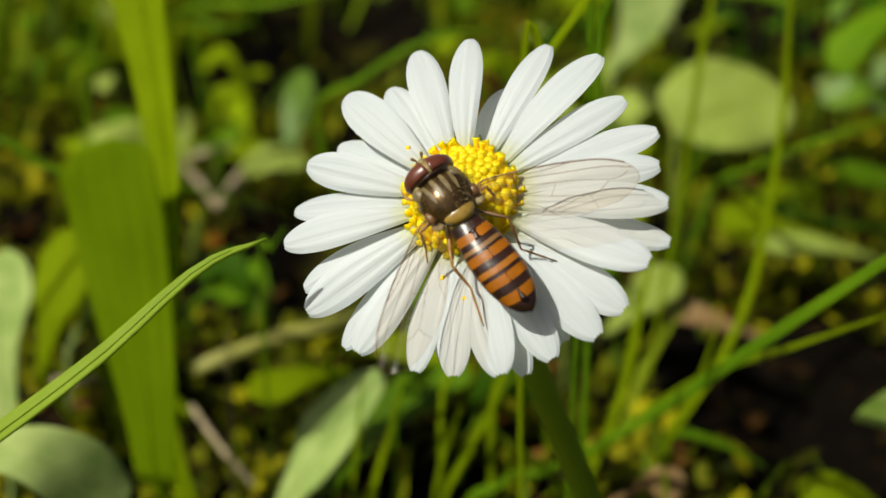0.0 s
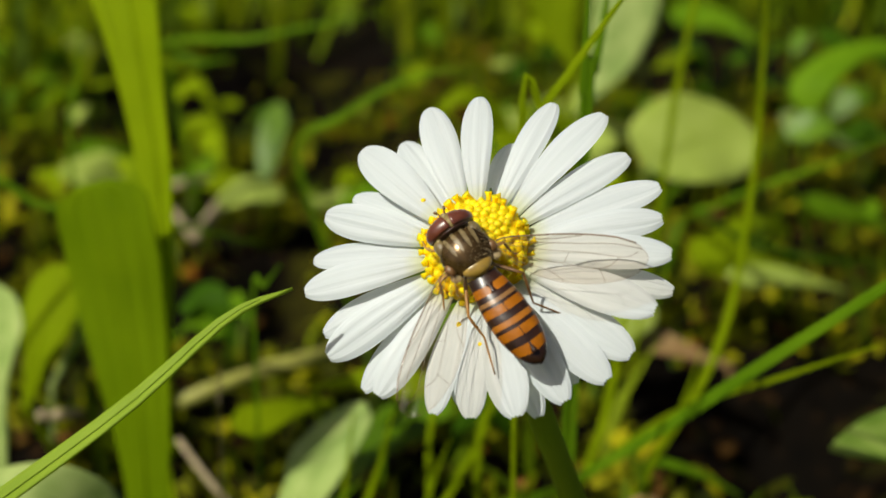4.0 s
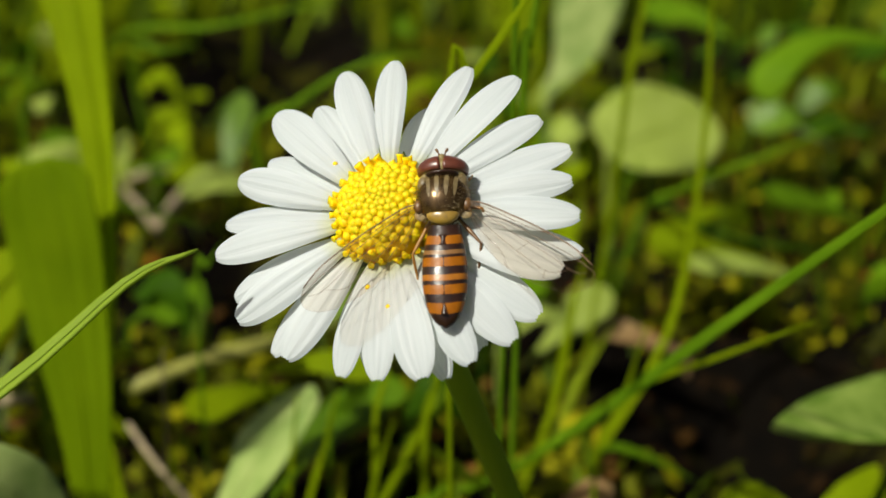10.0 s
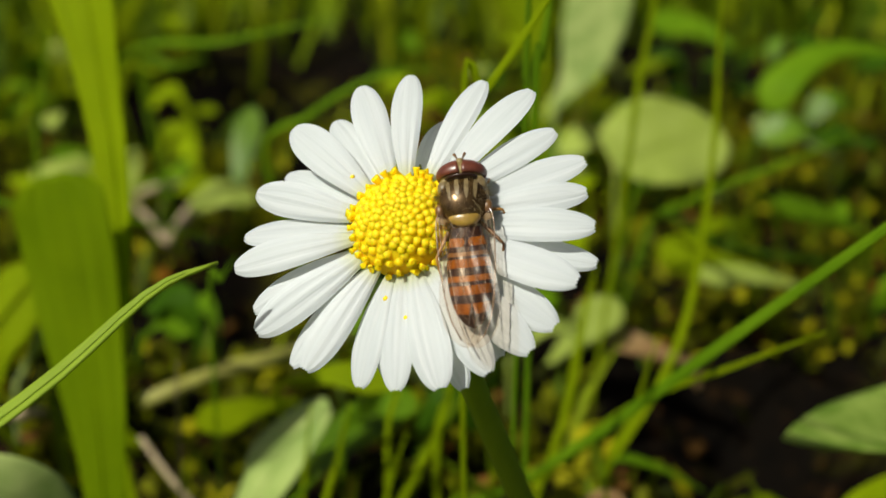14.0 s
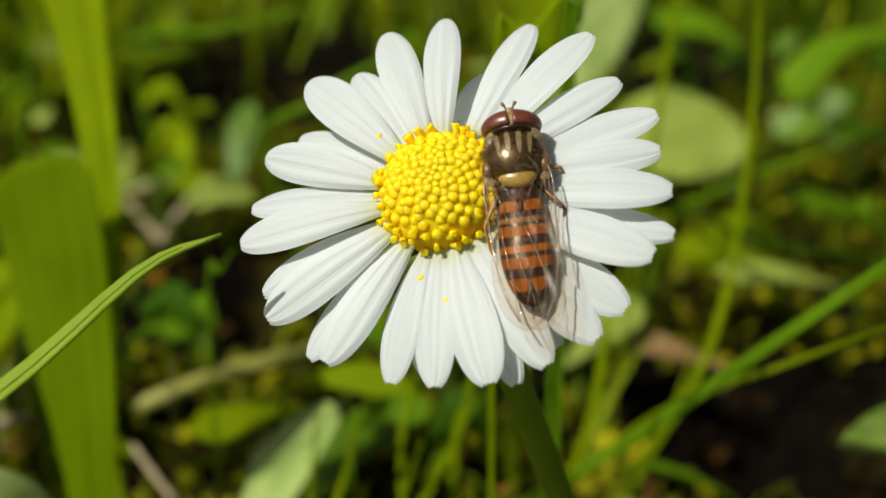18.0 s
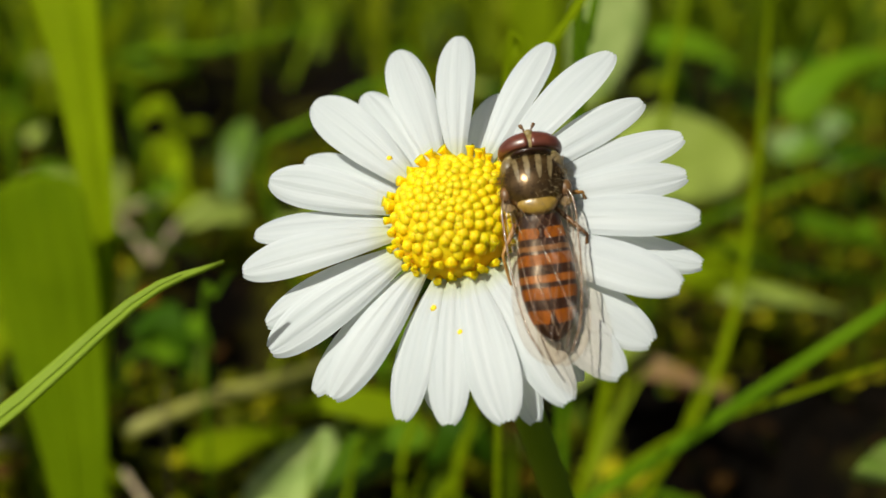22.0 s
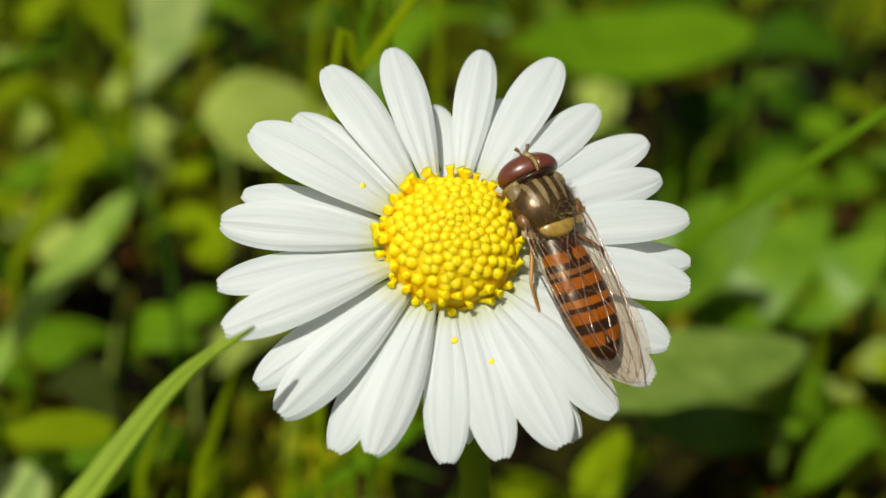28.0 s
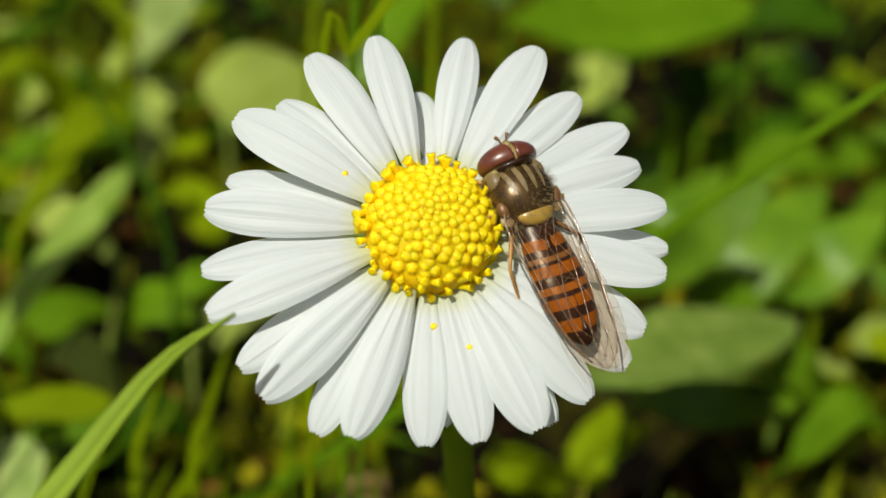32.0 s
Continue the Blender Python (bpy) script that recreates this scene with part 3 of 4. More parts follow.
def half_width(s):
    """Half width of the abdomen s mm behind its front."""
    u = min(max(s / 5.9, 0.0), 1.0)
    return 0.95 + 0.37 * math.sin(min(u / 0.48, 1.0) * math.pi / 2) if u < 0.48 else 1.32 * math.sqrt(max(0.02, 1 - ((u - 0.48) / 0.525) ** 2.0))


def abdomen_band(s0, s1, material, lift=0.0):
    verts, faces, sides, rows = [], [], 20, 5
    for i in range(rows + 1):
        s = s0 + (s1 - s0) * i / rows
        for k in range(sides):
            a = 2 * math.pi * k / sides
            bow = 0.22 * math.cos(a) ** 2
            q = s - bow * 1.0 + 0.11
            w = half_width(q) + lift
            x, z = w * math.cos(a), (0.62 * w + 0.05) * math.sin(a) * (0.9 if math.sin(a) > 0 else 0.75)
            verts.append((x * MM, (-1.75 - q) * MM, (z - 0.12 - 0.02 * q) * MM))
    for i in range(rows):
        for k in range(sides):
            a, b = i * sides + k, i * sides + (k + 1) % sides
            faces.append((a, b, b + sides, a + sides))
    if s1 > 5.8:
        faces.append(tuple(range(len(verts) - sides, len(verts))))
    return mesh_of("band", verts, faces, material)


WING_LINE = [(0, 0), (0.8, 0.42), (2.4, 0.62), (4.6, 0.78), (6.8, 0.72), (8.2, 0.35), (8.85, -0.35), (8.75, -1.0), (8.0, -1.75), (6.4, -2.25), (4.4, -2.3), (2.6, -1.85), (1.4, -1.1), (0.6, -0.6)]


def wing_wave(q):
    """The wing's pleats, running along its length."""
    return 0.016 * math.sin(q.x * 2.1) * math.sin(q.y * 2.6 + 0.6) + 0.009 * math.sin(q.y * 8.5 + 0.45 * q.x) * min(1.0, q.x / 2.5) + 0.02 * q.y * q.y - 0.012 * q.x


def wing_shape(side):
    """Membrane in the wing's own space: length along +x, leading edge on the +y side."""
    from_edge = [Vector((x, y, 0)) for x, y in WING_LINE]
    ring = curve_points(from_edge + [from_edge[0]], 84)[:-1]
    middle = Vector((4.2, -0.6, 0))
    verts, faces, n = [], [], len(ring)
    for f in (1.0, 0.92, 0.84, 0.76, 0.68, 0.6, 0.5, 0.4, 0.3, 0.2, 0.1):
        for p in ring:
            q = middle + (p - middle) * f
            z = wing_wave(q)
            verts.append(Vector((q.x, q.y * side, z)) * MM)
    for i in range(10):
        for k in range(n):
            a, b = i * n + k, i * n + (k + 1) % n
            faces.append((a, b, b + n, a + n))
    faces.append(tuple(range(10 * n, 11 * n)))
    return mesh_of("wing", verts, faces, WING)


def vein_shapes(side):
    runs = [
        ([(0, 0), (0.8, 0.42), (2.4, 0.62), (4.6, 0.78), (6.8, 0.72), (8.2, 0.35)], 0.055),
        ([(0.1, 0), (1.5, 0.35), (3.6, 0.45), (5.2, 0.74)], 0.035),
        ([(0.1, -0.05), (2.0, 0.15), (4.5, 0.2), (7.0, 0.25), (8.6, 0.0)], 0.035),
        ([(1.0, 0.0), (3.0, -0.25), (5.5, -0.35), (7.6, -0.55), (8.3, -0.2)], 0.028),
        ([(0.3, -0.2), (2.2, -0.75), (4.6, -1.15), (6.4, -1.3), (7.3, -0.6)], 0.028),
        ([(0.4, -0.3), (1.8, -1.1), (3.4, -1.55), (4.4, -2.3)], 0.024),
        ([(4.2, -1.1), (4.5, -0.3)], 0.022),
        ([(6.2, -1.3), (6.6, -2.2)], 0.02),
        ([(8.2, 0.35), (8.85, -0.35), (8.75, -1.0), (8.0, -1.75), (6.4, -2.25), (4.4, -2.3), (2.6, -1.85), (1.4, -1.1), (0.6, -0.6)], 0.014),
    ]
    made = []
    for pts, r in runs:
        line = [Vector((q.x, q.y * side, wing_wave(q))) * MM for q in curve_points([(x, y, 0) for x, y in pts], 12)]
        v, fa = tube_data(line, (r * 0.52 + (0.016 if r > 0.05 else 0.0)) * MM, 5)
        made.append(mesh_of("vein", v, fa, VEIN))
    return made


def leg_mesh(pts, radii, material):
    line = [Vector(q) * MM for q in pts]
    full, rr = [], []
    for i in range(len(line) - 1):
        for k in range(4):
            u = k / 4
            full.append(line[i].lerp(line[i + 1], u))
            swell = 1 + 0.35 * math.sin(u * math.pi)
            rr.append((radii[i] * (1 - u) + radii[i + 1] * u) * swell * MM)
    full.append(line[-1])
    rr.append(radii[-1] * MM)
    v, fa = tube_data(full, rr, 7)
    return mesh_of("leg", v, fa, material)


def build_fly():
    fly = new("hoverfly")
    fly.empty_display_size = 0.002
    tagged(fly, "striped orange and black hoverfly feeding on the daisy", "hoverfly")
    thorax = part("thorax", ball("thorax", BRONZE, (0, 0, 0.12), (1.60, 1.60, 1.12), 14, 24, lambda x, y, z: (x * (1 - 0.10 * y * y), y, z)), fly, "shiny bronze thorax")
    for x, w in ((-0.86, 0.13), (-0.30, 0.15), (0.30, 0.15), (0.86, 0.13)):
        verts, faces = sheet_data([Vector((x * (1 - 0.15 * i / 8), 1.22 - 1.45 * i / 8, 0)) for i in range(9)], lambda u: w * (0.75 + 0.5 * u) * (1.0 - 0.85 * u**3), Vector((0, 0, 1)), 0, 4)
        for v in verts:
            h = 1 - (v.x / 1.55) ** 2 - (v.y / 1.6) ** 2
            v.z = 0.12 + 1.12 * math.sqrt(max(0.02, h)) + 0.012
        part("stripe", mesh_of("stripe", [v * MM for v in verts], faces, DUST), thorax, "pale grey stripe")
    for s in (-1, 1):
        part("shoulder", ball("shoulder", DUST, (s * 1.08, 0.88, 0.22), (0.42, 0.55, 0.46)), thorax, "pale dusted shoulder")
    part("scutellum", ball("scutellum", SHIELD, (0, -1.14, 0.50), (0.95, 0.62, 0.42), 12, 24, lambda x, y, z: (x, y * (0.45 if y > 0 else 1.0 - 0.12 * x * x), z)), fly, "glossy yellow-brown scutellum")
    head = part("head", ball("head", FACE, (0, 1.80, 0.05), (1.44, 0.76, 1.10), 14, 24), fly, "golden face between large eyes")
    for s in (-1, 1):
        def cut(x, y, z):
            gap = 0.06 + 0.10 * max(0.0, y)
            return (max(x * s, gap) * s, max(y, -0.38), max(z, -0.75))

        part("eye", ball("eye", EYE, (0, 1.80, 0.08), (1.54, 0.84, 1.16), 20, 36, cut), head, "large red-brown compound eye")
        part("antenna", leg_mesh([(s * 0.12, 2.46, 0.50), (s * 0.20, 2.70, 0.62), (s * 0.34, 2.95, 0.62)], [0.04, 0.045, 0.085], LEG_DARK), head, "short club-shaped antenna")
        part("cheek_hair", ball("cheek_hair", FACE, (s * 0.98, 1.30, -0.22), (0.46, 0.28, 0.85)), head, "pale dusted rim behind the eye")
    part("frons", ball("frons", FACE, (0, 2.30, 0.66), (0.26, 0.30, 0.34)), head, "golden brow")
    part("occiput", ball("occiput", BLACK, (0, 1.34, 0.50), (1.02, 0.20, 0.70)), head, "dark back of the head")
    part("proboscis", leg_mesh([(0, 2.2, -0.5), (0, 2.45, -1.0), (0.05, 2.5, -1.7)], [0.14, 0.10, 0.08], LEG_DARK), head)
    # wing scales and fuzz
    for s in (-1, 1):
        part("calypter", ball("calypter", PALE_SCALE, (s * 1.32, -1.00, 0.20), (0.36, 0.34, 0.12)), thorax, "pale yellow scale under the wing")
        part("wing_hinge", ball("wing_hinge", LEG_DARK, (s * 1.40, -0.52, 0.40), (0.30, 0.42, 0.28)), thorax, "dark brown wing hinge")
    rnd = random.Random(9)
    hv, hf = [], []
    for _ in range(760):
        a, t = rnd.uniform(0, 2 * math.pi), math.acos(rnd.uniform(-0.25, 1))
        d = Vector((math.sin(t) * math.cos(a), math.sin(t) * math.sin(a), math.cos(t)))
        p = Vector((d.x * 1.54, d.y * 1.58, 0.15 + d.z * 1.10))
        e = p + (d + Vector((rnd.uniform(-0.4, 0.4), rnd.uniform(-0.7, 0.1), rnd.uniform(-0.2, 0.4)))) * rnd.uniform(0.16, 0.30 + 0.22 * (1 - abs(d.z)))
        side = d.orthogonal().normalized() * 0.012
        base = len(hv)
        hv += [(p + side) * MM, (p - side) * MM, e * MM]
        hf.append((base, base + 1, base + 2))
    tagged(part("fuzz", mesh_of("fuzz", hv, hf, DUST), thorax, "fine pale hairs"), kind="stuff")
    # abdomen, band by band from the waist
    abdomen = part("abdomen", abdomen_band(-0.1, 0.58, BLACK), fly, "banded orange and black abdomen")
    s, backs = 0.58, []
    for length, colour in ((0.54, ORANGE), (0.36, BLACK), (0.26, DULL), (0.18, BLACK), (0.54, ORANGE), (0.48, BLACK), (0.36, AMBER), (0.24, BLACK), (0.54, ORANGE), (0.50, BLACK), (0.60, ORANGE)):
        part("band", abdomen_band(s, s + length, colour), abdomen, "black band" if colour is BLACK else "orange band")
        if colour is ORANGE:
            backs.append((s - 0.05, s + length + 0.03))
        s += length
    part("tail_tip", abdomen_band(s, 5.85, BLACK), abdomen)
    for s0, s1 in backs:
        line = []
        for i in range(6):
            q = s0 + (s1 - s0) * i / 5 + 0.11
            line.append(Vector((0, -1.75 - q, (0.62 * half_width(q) + 0.05) * 0.9 - 0.12 - 0.02 * q - 0.02)) * MM)
        thick = 0.22 if s0 < 1 else (0.16 if s0 > 4 else 0.045)
        v, fa = tube_data(line, [thick * k * MM for k in ((1.3, 0.8, 0.6, 0.6, 0.8, 1.2) if s0 < 4 else (0.3, 0.45, 0.6, 0.9, 1.2, 1.5))], 6)
        for p in v:
            p.z = min(p.z, max(q.z for q in line) + 0.00003)
        part("midline", mesh_of("midline", v, fa, BLACK), abdomen, "black line down the back")
    # legs
    legs = [
        ([(0.7, 0.8, -0.6), (1.5, 1.5, -0.9), (1.6, 2.1, -1.9), (1.5, 2.7, -2.3)], LEG),
        ([(-0.7, 0.8, -0.6), (-1.5, 1.5, -0.9), (-1.6, 2.1, -1.9), (-1.5, 2.7, -2.3)], LEG),
        ([(0.9, -0.2, -0.7), (2.2, -0.5, -0.5), (2.5, -0.9, -2.0), (2.9, -1.2, -2.7)], LEG),
        ([(-0.9, -0.2, -0.7), (-2.2, -0.5, -0.5), (-2.4, -1.1, -1.9), (-2.7, -1.6, -2.6)], LEG),
        ([(0.8, -1.0, -0.7), (2.1, -2.7, -0.4), (1.8, -4.2, -1.9), (3.1, -5.7, -2.9)], LEG_DARK),
        ([(-0.8, -1.0, -0.7), (-1.9, -3.1, -0.7), (-1.7, -4.4, -1.8), (-2.3, -6.4, -2.7)], LEG),
    ]
    for pts, mat in legs:
        part("leg", leg_mesh([(x, y, z * 0.8) for x, y, z in pts], [0.11, 0.08, 0.055, 0.035], mat), fly, "thin jointed leg")
    wings = []
    for s in (-1, 1):
        w = part("wing", wing_shape(s), fly, "clear veined wing")
        for me in vein_shapes(s):
            part("vein", me, w, "fine brown vein")
        wings.append(w)
    return fly, wings


fly, wings = build_fly()

# ---- plants ----
blade("broad_grass_blade", "tall broad pleated grass leaf, sunlit yellow-green", YELLOW, [(-33.0, 57.0, -3.0), (-36.7, 58.0, 16.6), (-35.2, 60.0, 34.6), (-34.9, 62.0, 44.8), (-35.3, 64.0, 52.3), (-36.7, 67.0, 62.7), (-38.3, 70.0, 71.8), (-40.7, 74.0, 82.1)], 13.8, keel=0.2, flare=True, face=(-0.5, -0.8, 0.35), pleat=0.03)
leaf("plantain_leaf", "broad green plantain leaf with a blunt torn tip", BROAD, [(-35.7, 48.0, 14.5), (-36.1, 50.0, 26.4), (-37.7, 53.0, 37.5), (-39.0, 55.0, 45.9), (-40.3, 57.0, 52.1)], 12.8, shape="blunt", face=(-0.35, -0.85, 0.4), pleat=0.02)
blade("grass_blade", "slender dull green grass blade reaching in front of the flower", SAGE, [(-92.0, -22.0, -3.0), (-74.0, -18.5, 19.5), (-55.0, -14.5, 33.0), (-40.0, -11.3, 43.2), (-30.0, -9.2, 50.1), (-20.0, -7.1, 57.0), (-14.0, -5.0, 61.8), (-10.3, -3.9, 63.2)], 1.6, keel=0.3, face=(-0.3, -0.5, 0.8))
leaf("daisy_leaf", "large pale grey-green hairy leaf standing up", HAIRY, [(-59.9, 66.3, 8.0), (-62.4, 71.8, 20.0), (-61.4, 77.8, 32.0)], 14.1, face=(-0.5, -0.75, 0.4))
leaf("daisy_leaf", "large pale grey-green hairy leaf lying flat", HAIRY, [(-54.6, 32.8, 26.0), (-41.4, 29.3, 30.0), (-33.0, 32.6, 22.0)], 8.3)
leaf("daisy_leaf", "yellow-green leaf half in shade", YELLOW, [(-63.1, 85.1, 10.0), (-60.2, 86.7, 20.0), (-57.0, 91.1, 30.0)], 13.4)
leaf("daisy_leaf", "small pale leaf half in shade", HAIRY, [(-61.5, 92.6, 10.0), (-57.8, 91.6, 16.0), (-53.7, 90.2, 22.0)], 5.0)
leaf("daisy_leaf", "small pale upright leaf", PALE, [(-70.2, 197.8, 6.0), (-69.6, 199.0, 13.0), (-69.0, 201.7, 20.0)], 4.9)
leaf("daisy_leaf", "small pale leaf among the moss", PALE, [(-76.6, 187.4, 6.0), (-80.4, 189.5, 10.0), (-89.0, 201.6, 12.0)], 5.0)
leaf("daisy_leaf", "small upright mid-green leaf with a blunt tip", LUSH, [(-46.0, 205.1, 4.0), (-46.0, 214.3, 14.0), (-43.0, 219.3, 26.0)], 10.6)
leaf("daisy_leaf", "pale spoon-shaped leaf folded along its midrib", HAIRY, [(-24.2, 54.0, 6.0), (-18.1, 57.6, 14.0), (-14.6, 71.8, 17.0)], 13.6, face=(-0.5, -0.65, 0.57))
# added leaf: its greener colour stands in for shade on the pale leaf
leaf("daisy_leaf", "broad green leaf under the flower, added as the pale leaf's shaded part", LUSH, [(-21.0, 68.2, 0.0), (-13.2, 84.3, 3.0), (-2.7, 94.6, 6.0)], 9.8)
blade("grass_blade", "thin green grass blade lying across", GREEN, [(-90.0, 78.0, -3.0), (-66.2, 80.0, 43.1), (-54.3, 80.0, 42.2), (-40.2, 82.0, 39.3), (-26.1, 88.0, 33.6)], 1.0)
tube("runner", "pale yellow-green runner stem lying on the moss", RUNNER, [(-43.4, 93.2, 6.0), (-37.8, 94.3, 8.0), (-31.2, 98.4, 9.0), (-23.5, 103.0, 9.0), (-12.2, 123.5, 4.0)], 2.8)
tube("dry_stalk", "dry straw-coloured curled stalk", STRAW, [(-58.4, 179.7, 3.0), (-52.6, 181.3, 10.0), (-49.9, 193.0, 11.0), (-46.2, 208.1, 8.0)], 3.0)
tube("dry_stalk", "dry straw-coloured stalk among the moss", STRAW, [(-71.6, 210.4, 6.0), (-63.2, 207.2, 9.0), (-56.1, 221.0, 5.0)], 2.0)
tube("dry_stalk", "dry straw-coloured stalk among the moss", STRAW, [(-75.5, 214.2, 4.0), (-64.1, 187.6, 7.0), (-58.8, 181.6, 3.0)], 1.7)
tube("dry_stalk", "thin dry stalk among the moss", STRAW, [(-39.4, 78.5, 8.0), (-33.6, 69.5, 7.0), (-29.1, 67.8, 2.0)], 0.9)
tube("dry_stalk", "pale bent dry stalk low by the grass", STRAW, [(-63.0, 89.8, 6.0), (-56.1, 84.6, 9.0), (-54.4, 93.2, 4.0)], 1.6)
blade("grass_blade", "thin upright bright green grass blade", YELLOW, [(27.0, 102.0, -3.0), (31.1, 100.0, 39.7), (32.4, 100.0, 54.0), (34.3, 100.0, 66.7), (35.2, 100.0, 73.9)], 1.1, face=(-0.75, -0.6, 0.3))
blade("grass_blade", "thin upright bright green grass blade", YELLOW, [(22.0, 72.0, -3.0), (26.1, 72.0, 7.1), (32.5, 73.0, 18.9), (36.0, 74.0, 30.3), (37.4, 74.0, 48.5), (37.0, 73.0, 64.2), (35.9, 70.0, 75.2)], 1.1, face=(-0.75, -0.6, 0.3))
blade("grass_blade", "upright grass blade behind the flower", YELLOW, [(5.0, 32.0, -3.0), (4.6, 25.0, 64.1), (6.4, 24.0, 67.5), (8.5, 23.0, 70.8), (11.2, 22.0, 75.1), (13.0, 21.0, 77.9)], 0.7, face=(-0.75, -0.6, 0.3))
blade("grass_blade", "upright narrow grass blade behind the flower", GREEN, [(8.5, 30.0, -3.0), (9.9, 28.0, 60.0), (10.0, 28.0, 68.2), (10.1, 28.0, 74.2), (10.2, 28.0, 78.2)], 0.7, face=(-0.75, -0.6, 0.3))
blade("grass_blade", "upright narrow grass blade behind the flower", GREEN, [(11.0, 38.0, -3.0), (11.5, 36.0, 63.0), (11.9, 36.0, 68.0), (12.6, 36.0, 72.8), (12.8, 36.0, 75.8)], 0.9, face=(-0.75, -0.6, 0.3))
blade("grass_blade", "bright green grass blade low by the stem", YELLOW, [(14.0, 71.0, -3.0), (18.7, 70.0, 13.1), (20.1, 70.0, 20.6), (21.3, 70.0, 29.3), (22.7, 70.0, 36.3)], 1.3, face=(-0.75, -0.6, 0.3))
blade("grass_blade", "long arching green grass blade", GREEN, [(4.0, 78.0, -3.0), (10.5, 66.0, 6.0), (20.0, 48.7, 23.4), (30.0, 30.8, 43.2), (40.0, 12.8, 63.0), (47.0, 2.0, 75.0)], 1.5, keel=0.35, face=(-0.4, -0.5, 0.75))
blade("grass_blade", "arching yellow-green grass blade", YELLOW, [(9.0, 72.0, -3.0), (20.8, 62.0, 15.9), (27.1, 52.0, 26.8), (32.4, 42.0, 34.6), (38.7, 32.0, 43.0)], 0.9, keel=0.3, face=(-0.4, -0.5, 0.75))
blade("grass_blade", "thin arching green grass blade", GREEN, [(36.0, 136.0, -3.0), (40.6, 130.0, 21.8), (45.1, 122.0, 28.5), (49.8, 114.0, 34.1), (57.9, 106.0, 40.2), (64.7, 98.0, 46.8)], 1.2)
blade("grass_blade", "thin dark grass blade low in the leaves", DARK_OR_SHADED, [(42.0, 148.0, -3.0), (43.7, 140.0, 20.2), (49.5, 120.0, 22.9), (55.5, 105.0, 25.1), (65.6, 95.0, 27.0)], 1.1)
blade("grass_blade", "short thin grass blade", GREEN, [(32.0, 125.0, -3.0), (36.6, 125.0, 27.4), (38.3, 125.0, 30.2), (40.0, 125.0, 34.1)], 0.9, face=(-0.75, -0.6, 0.3))
blade("grass_blade", "thin young grass blade standing in the moss", YELLOW, [(-13.2, 58.0, -3.0), (-12.4, 56.0, 7.1), (-9.5, 54.0, 18.3), (-7.5, 50.0, 27.1)], 1.0, face=(-0.75, -0.6, 0.3))
blade("grass_blade", "thin young grass blade standing in the moss", YELLOW, [(-15.7, 58.0, -3.0), (-14.8, 56.0, 7.1), (-13.4, 54.0, 16.8), (-12.0, 50.0, 26.8)], 0.8, face=(-0.75, -0.6, 0.3))
blade("grass_blade", "thin young grass blade standing in the moss", YELLOW, [(-4.2, 58.0, -3.0), (-3.9, 56.0, 7.1), (0.6, 54.0, 17.6), (3.3, 50.0, 25.5)], 1.2, face=(-0.75, -0.6, 0.3))
blade("grass_blade", "thin young grass blade standing in the moss", GREEN, [(-0.7, 58.0, -3.0), (-0.5, 56.0, 7.2), (2.9, 54.0, 10.8), (6.0, 50.0, 16.3)], 1.2, face=(-0.75, -0.6, 0.3))
blade("grass_blade", "thin young grass blade standing in the moss", GREEN, [(-17.9, 58.0, -3.0), (-16.9, 56.0, 6.3), (-15.7, 54.0, 11.5), (-11.1, 50.0, 18.4)], 0.8, face=(-0.75, -0.6, 0.3))
blade("grass_blade", "thin young grass blade standing in the moss", YELLOW, [(-4.9, 58.0, -3.0), (-4.6, 56.0, 7.9), (-3.0, 54.0, 16.1), (-1.2, 50.0, 23.4)], 0.7, face=(-0.75, -0.6, 0.3))
blade("grass_blade", "thin young grass blade standing in the moss", YELLOW, [(4.2, 58.0, -3.0), (4.1, 56.0, 7.2), (4.2, 54.0, 12.3), (3.9, 50.0, 19.2)], 0.7, face=(-0.75, -0.6, 0.3))
blade("grass_blade", "thin young grass blade standing in the moss", GREEN, [(13.3, 58.0, -3.0), (12.8, 56.0, 17.2), (12.9, 54.0, 23.4), (12.1, 50.0, 31.0)], 0.6, face=(-0.75, -0.6, 0.3))
blade("grass_blade", "thin young grass blade standing in the moss", GREEN, [(-9.6, 58.0, -3.0), (-9.0, 56.0, 18.7), (-6.7, 54.0, 22.7), (-4.7, 50.0, 27.1)], 0.6, face=(-0.75, -0.6, 0.3))
blade("grass_blade", "thin young grass blade standing in the moss", YELLOW, [(23.7, 58.0, -3.0), (22.8, 56.0, 14.9), (25.2, 54.0, 23.4), (26.6, 50.0, 34.3)], 0.8, face=(-0.75, -0.6, 0.3))
blade("grass_blade", "thin young grass blade standing in the moss", GREEN, [(-24.8, 58.0, -3.0), (-23.5, 56.0, 37.3), (-21.7, 54.0, 40.8), (-19.2, 50.0, 44.8)], 0.6, face=(-0.75, -0.6, 0.3))
blade("grass_blade", "thin young grass blade standing in the moss", STRAW, [(-30.1, 58.0, -3.0), (-28.5, 56.0, 20.2), (-27.9, 54.0, 26.4), (-26.5, 50.0, 32.5)], 0.5, face=(-0.75, -0.6, 0.3))
leaf("round_leaf", "rounded pale green leaf with a smooth rim", PALE, [(41.0, 172.0, 22.4), (53.1, 181.0, 24.8), (67.5, 190.0, 26.2)], 25.5, shape="round", face=(-0.35, -0.75, 0.55))
leaf("daisy_leaf", "pale green spoon-shaped leaf", HAIRY, [(30.8, 200.0, 29.2), (38.2, 205.0, 39.7), (43.8, 212.0, 61.5)], 19.2, face=(-0.35, -0.75, 0.55))
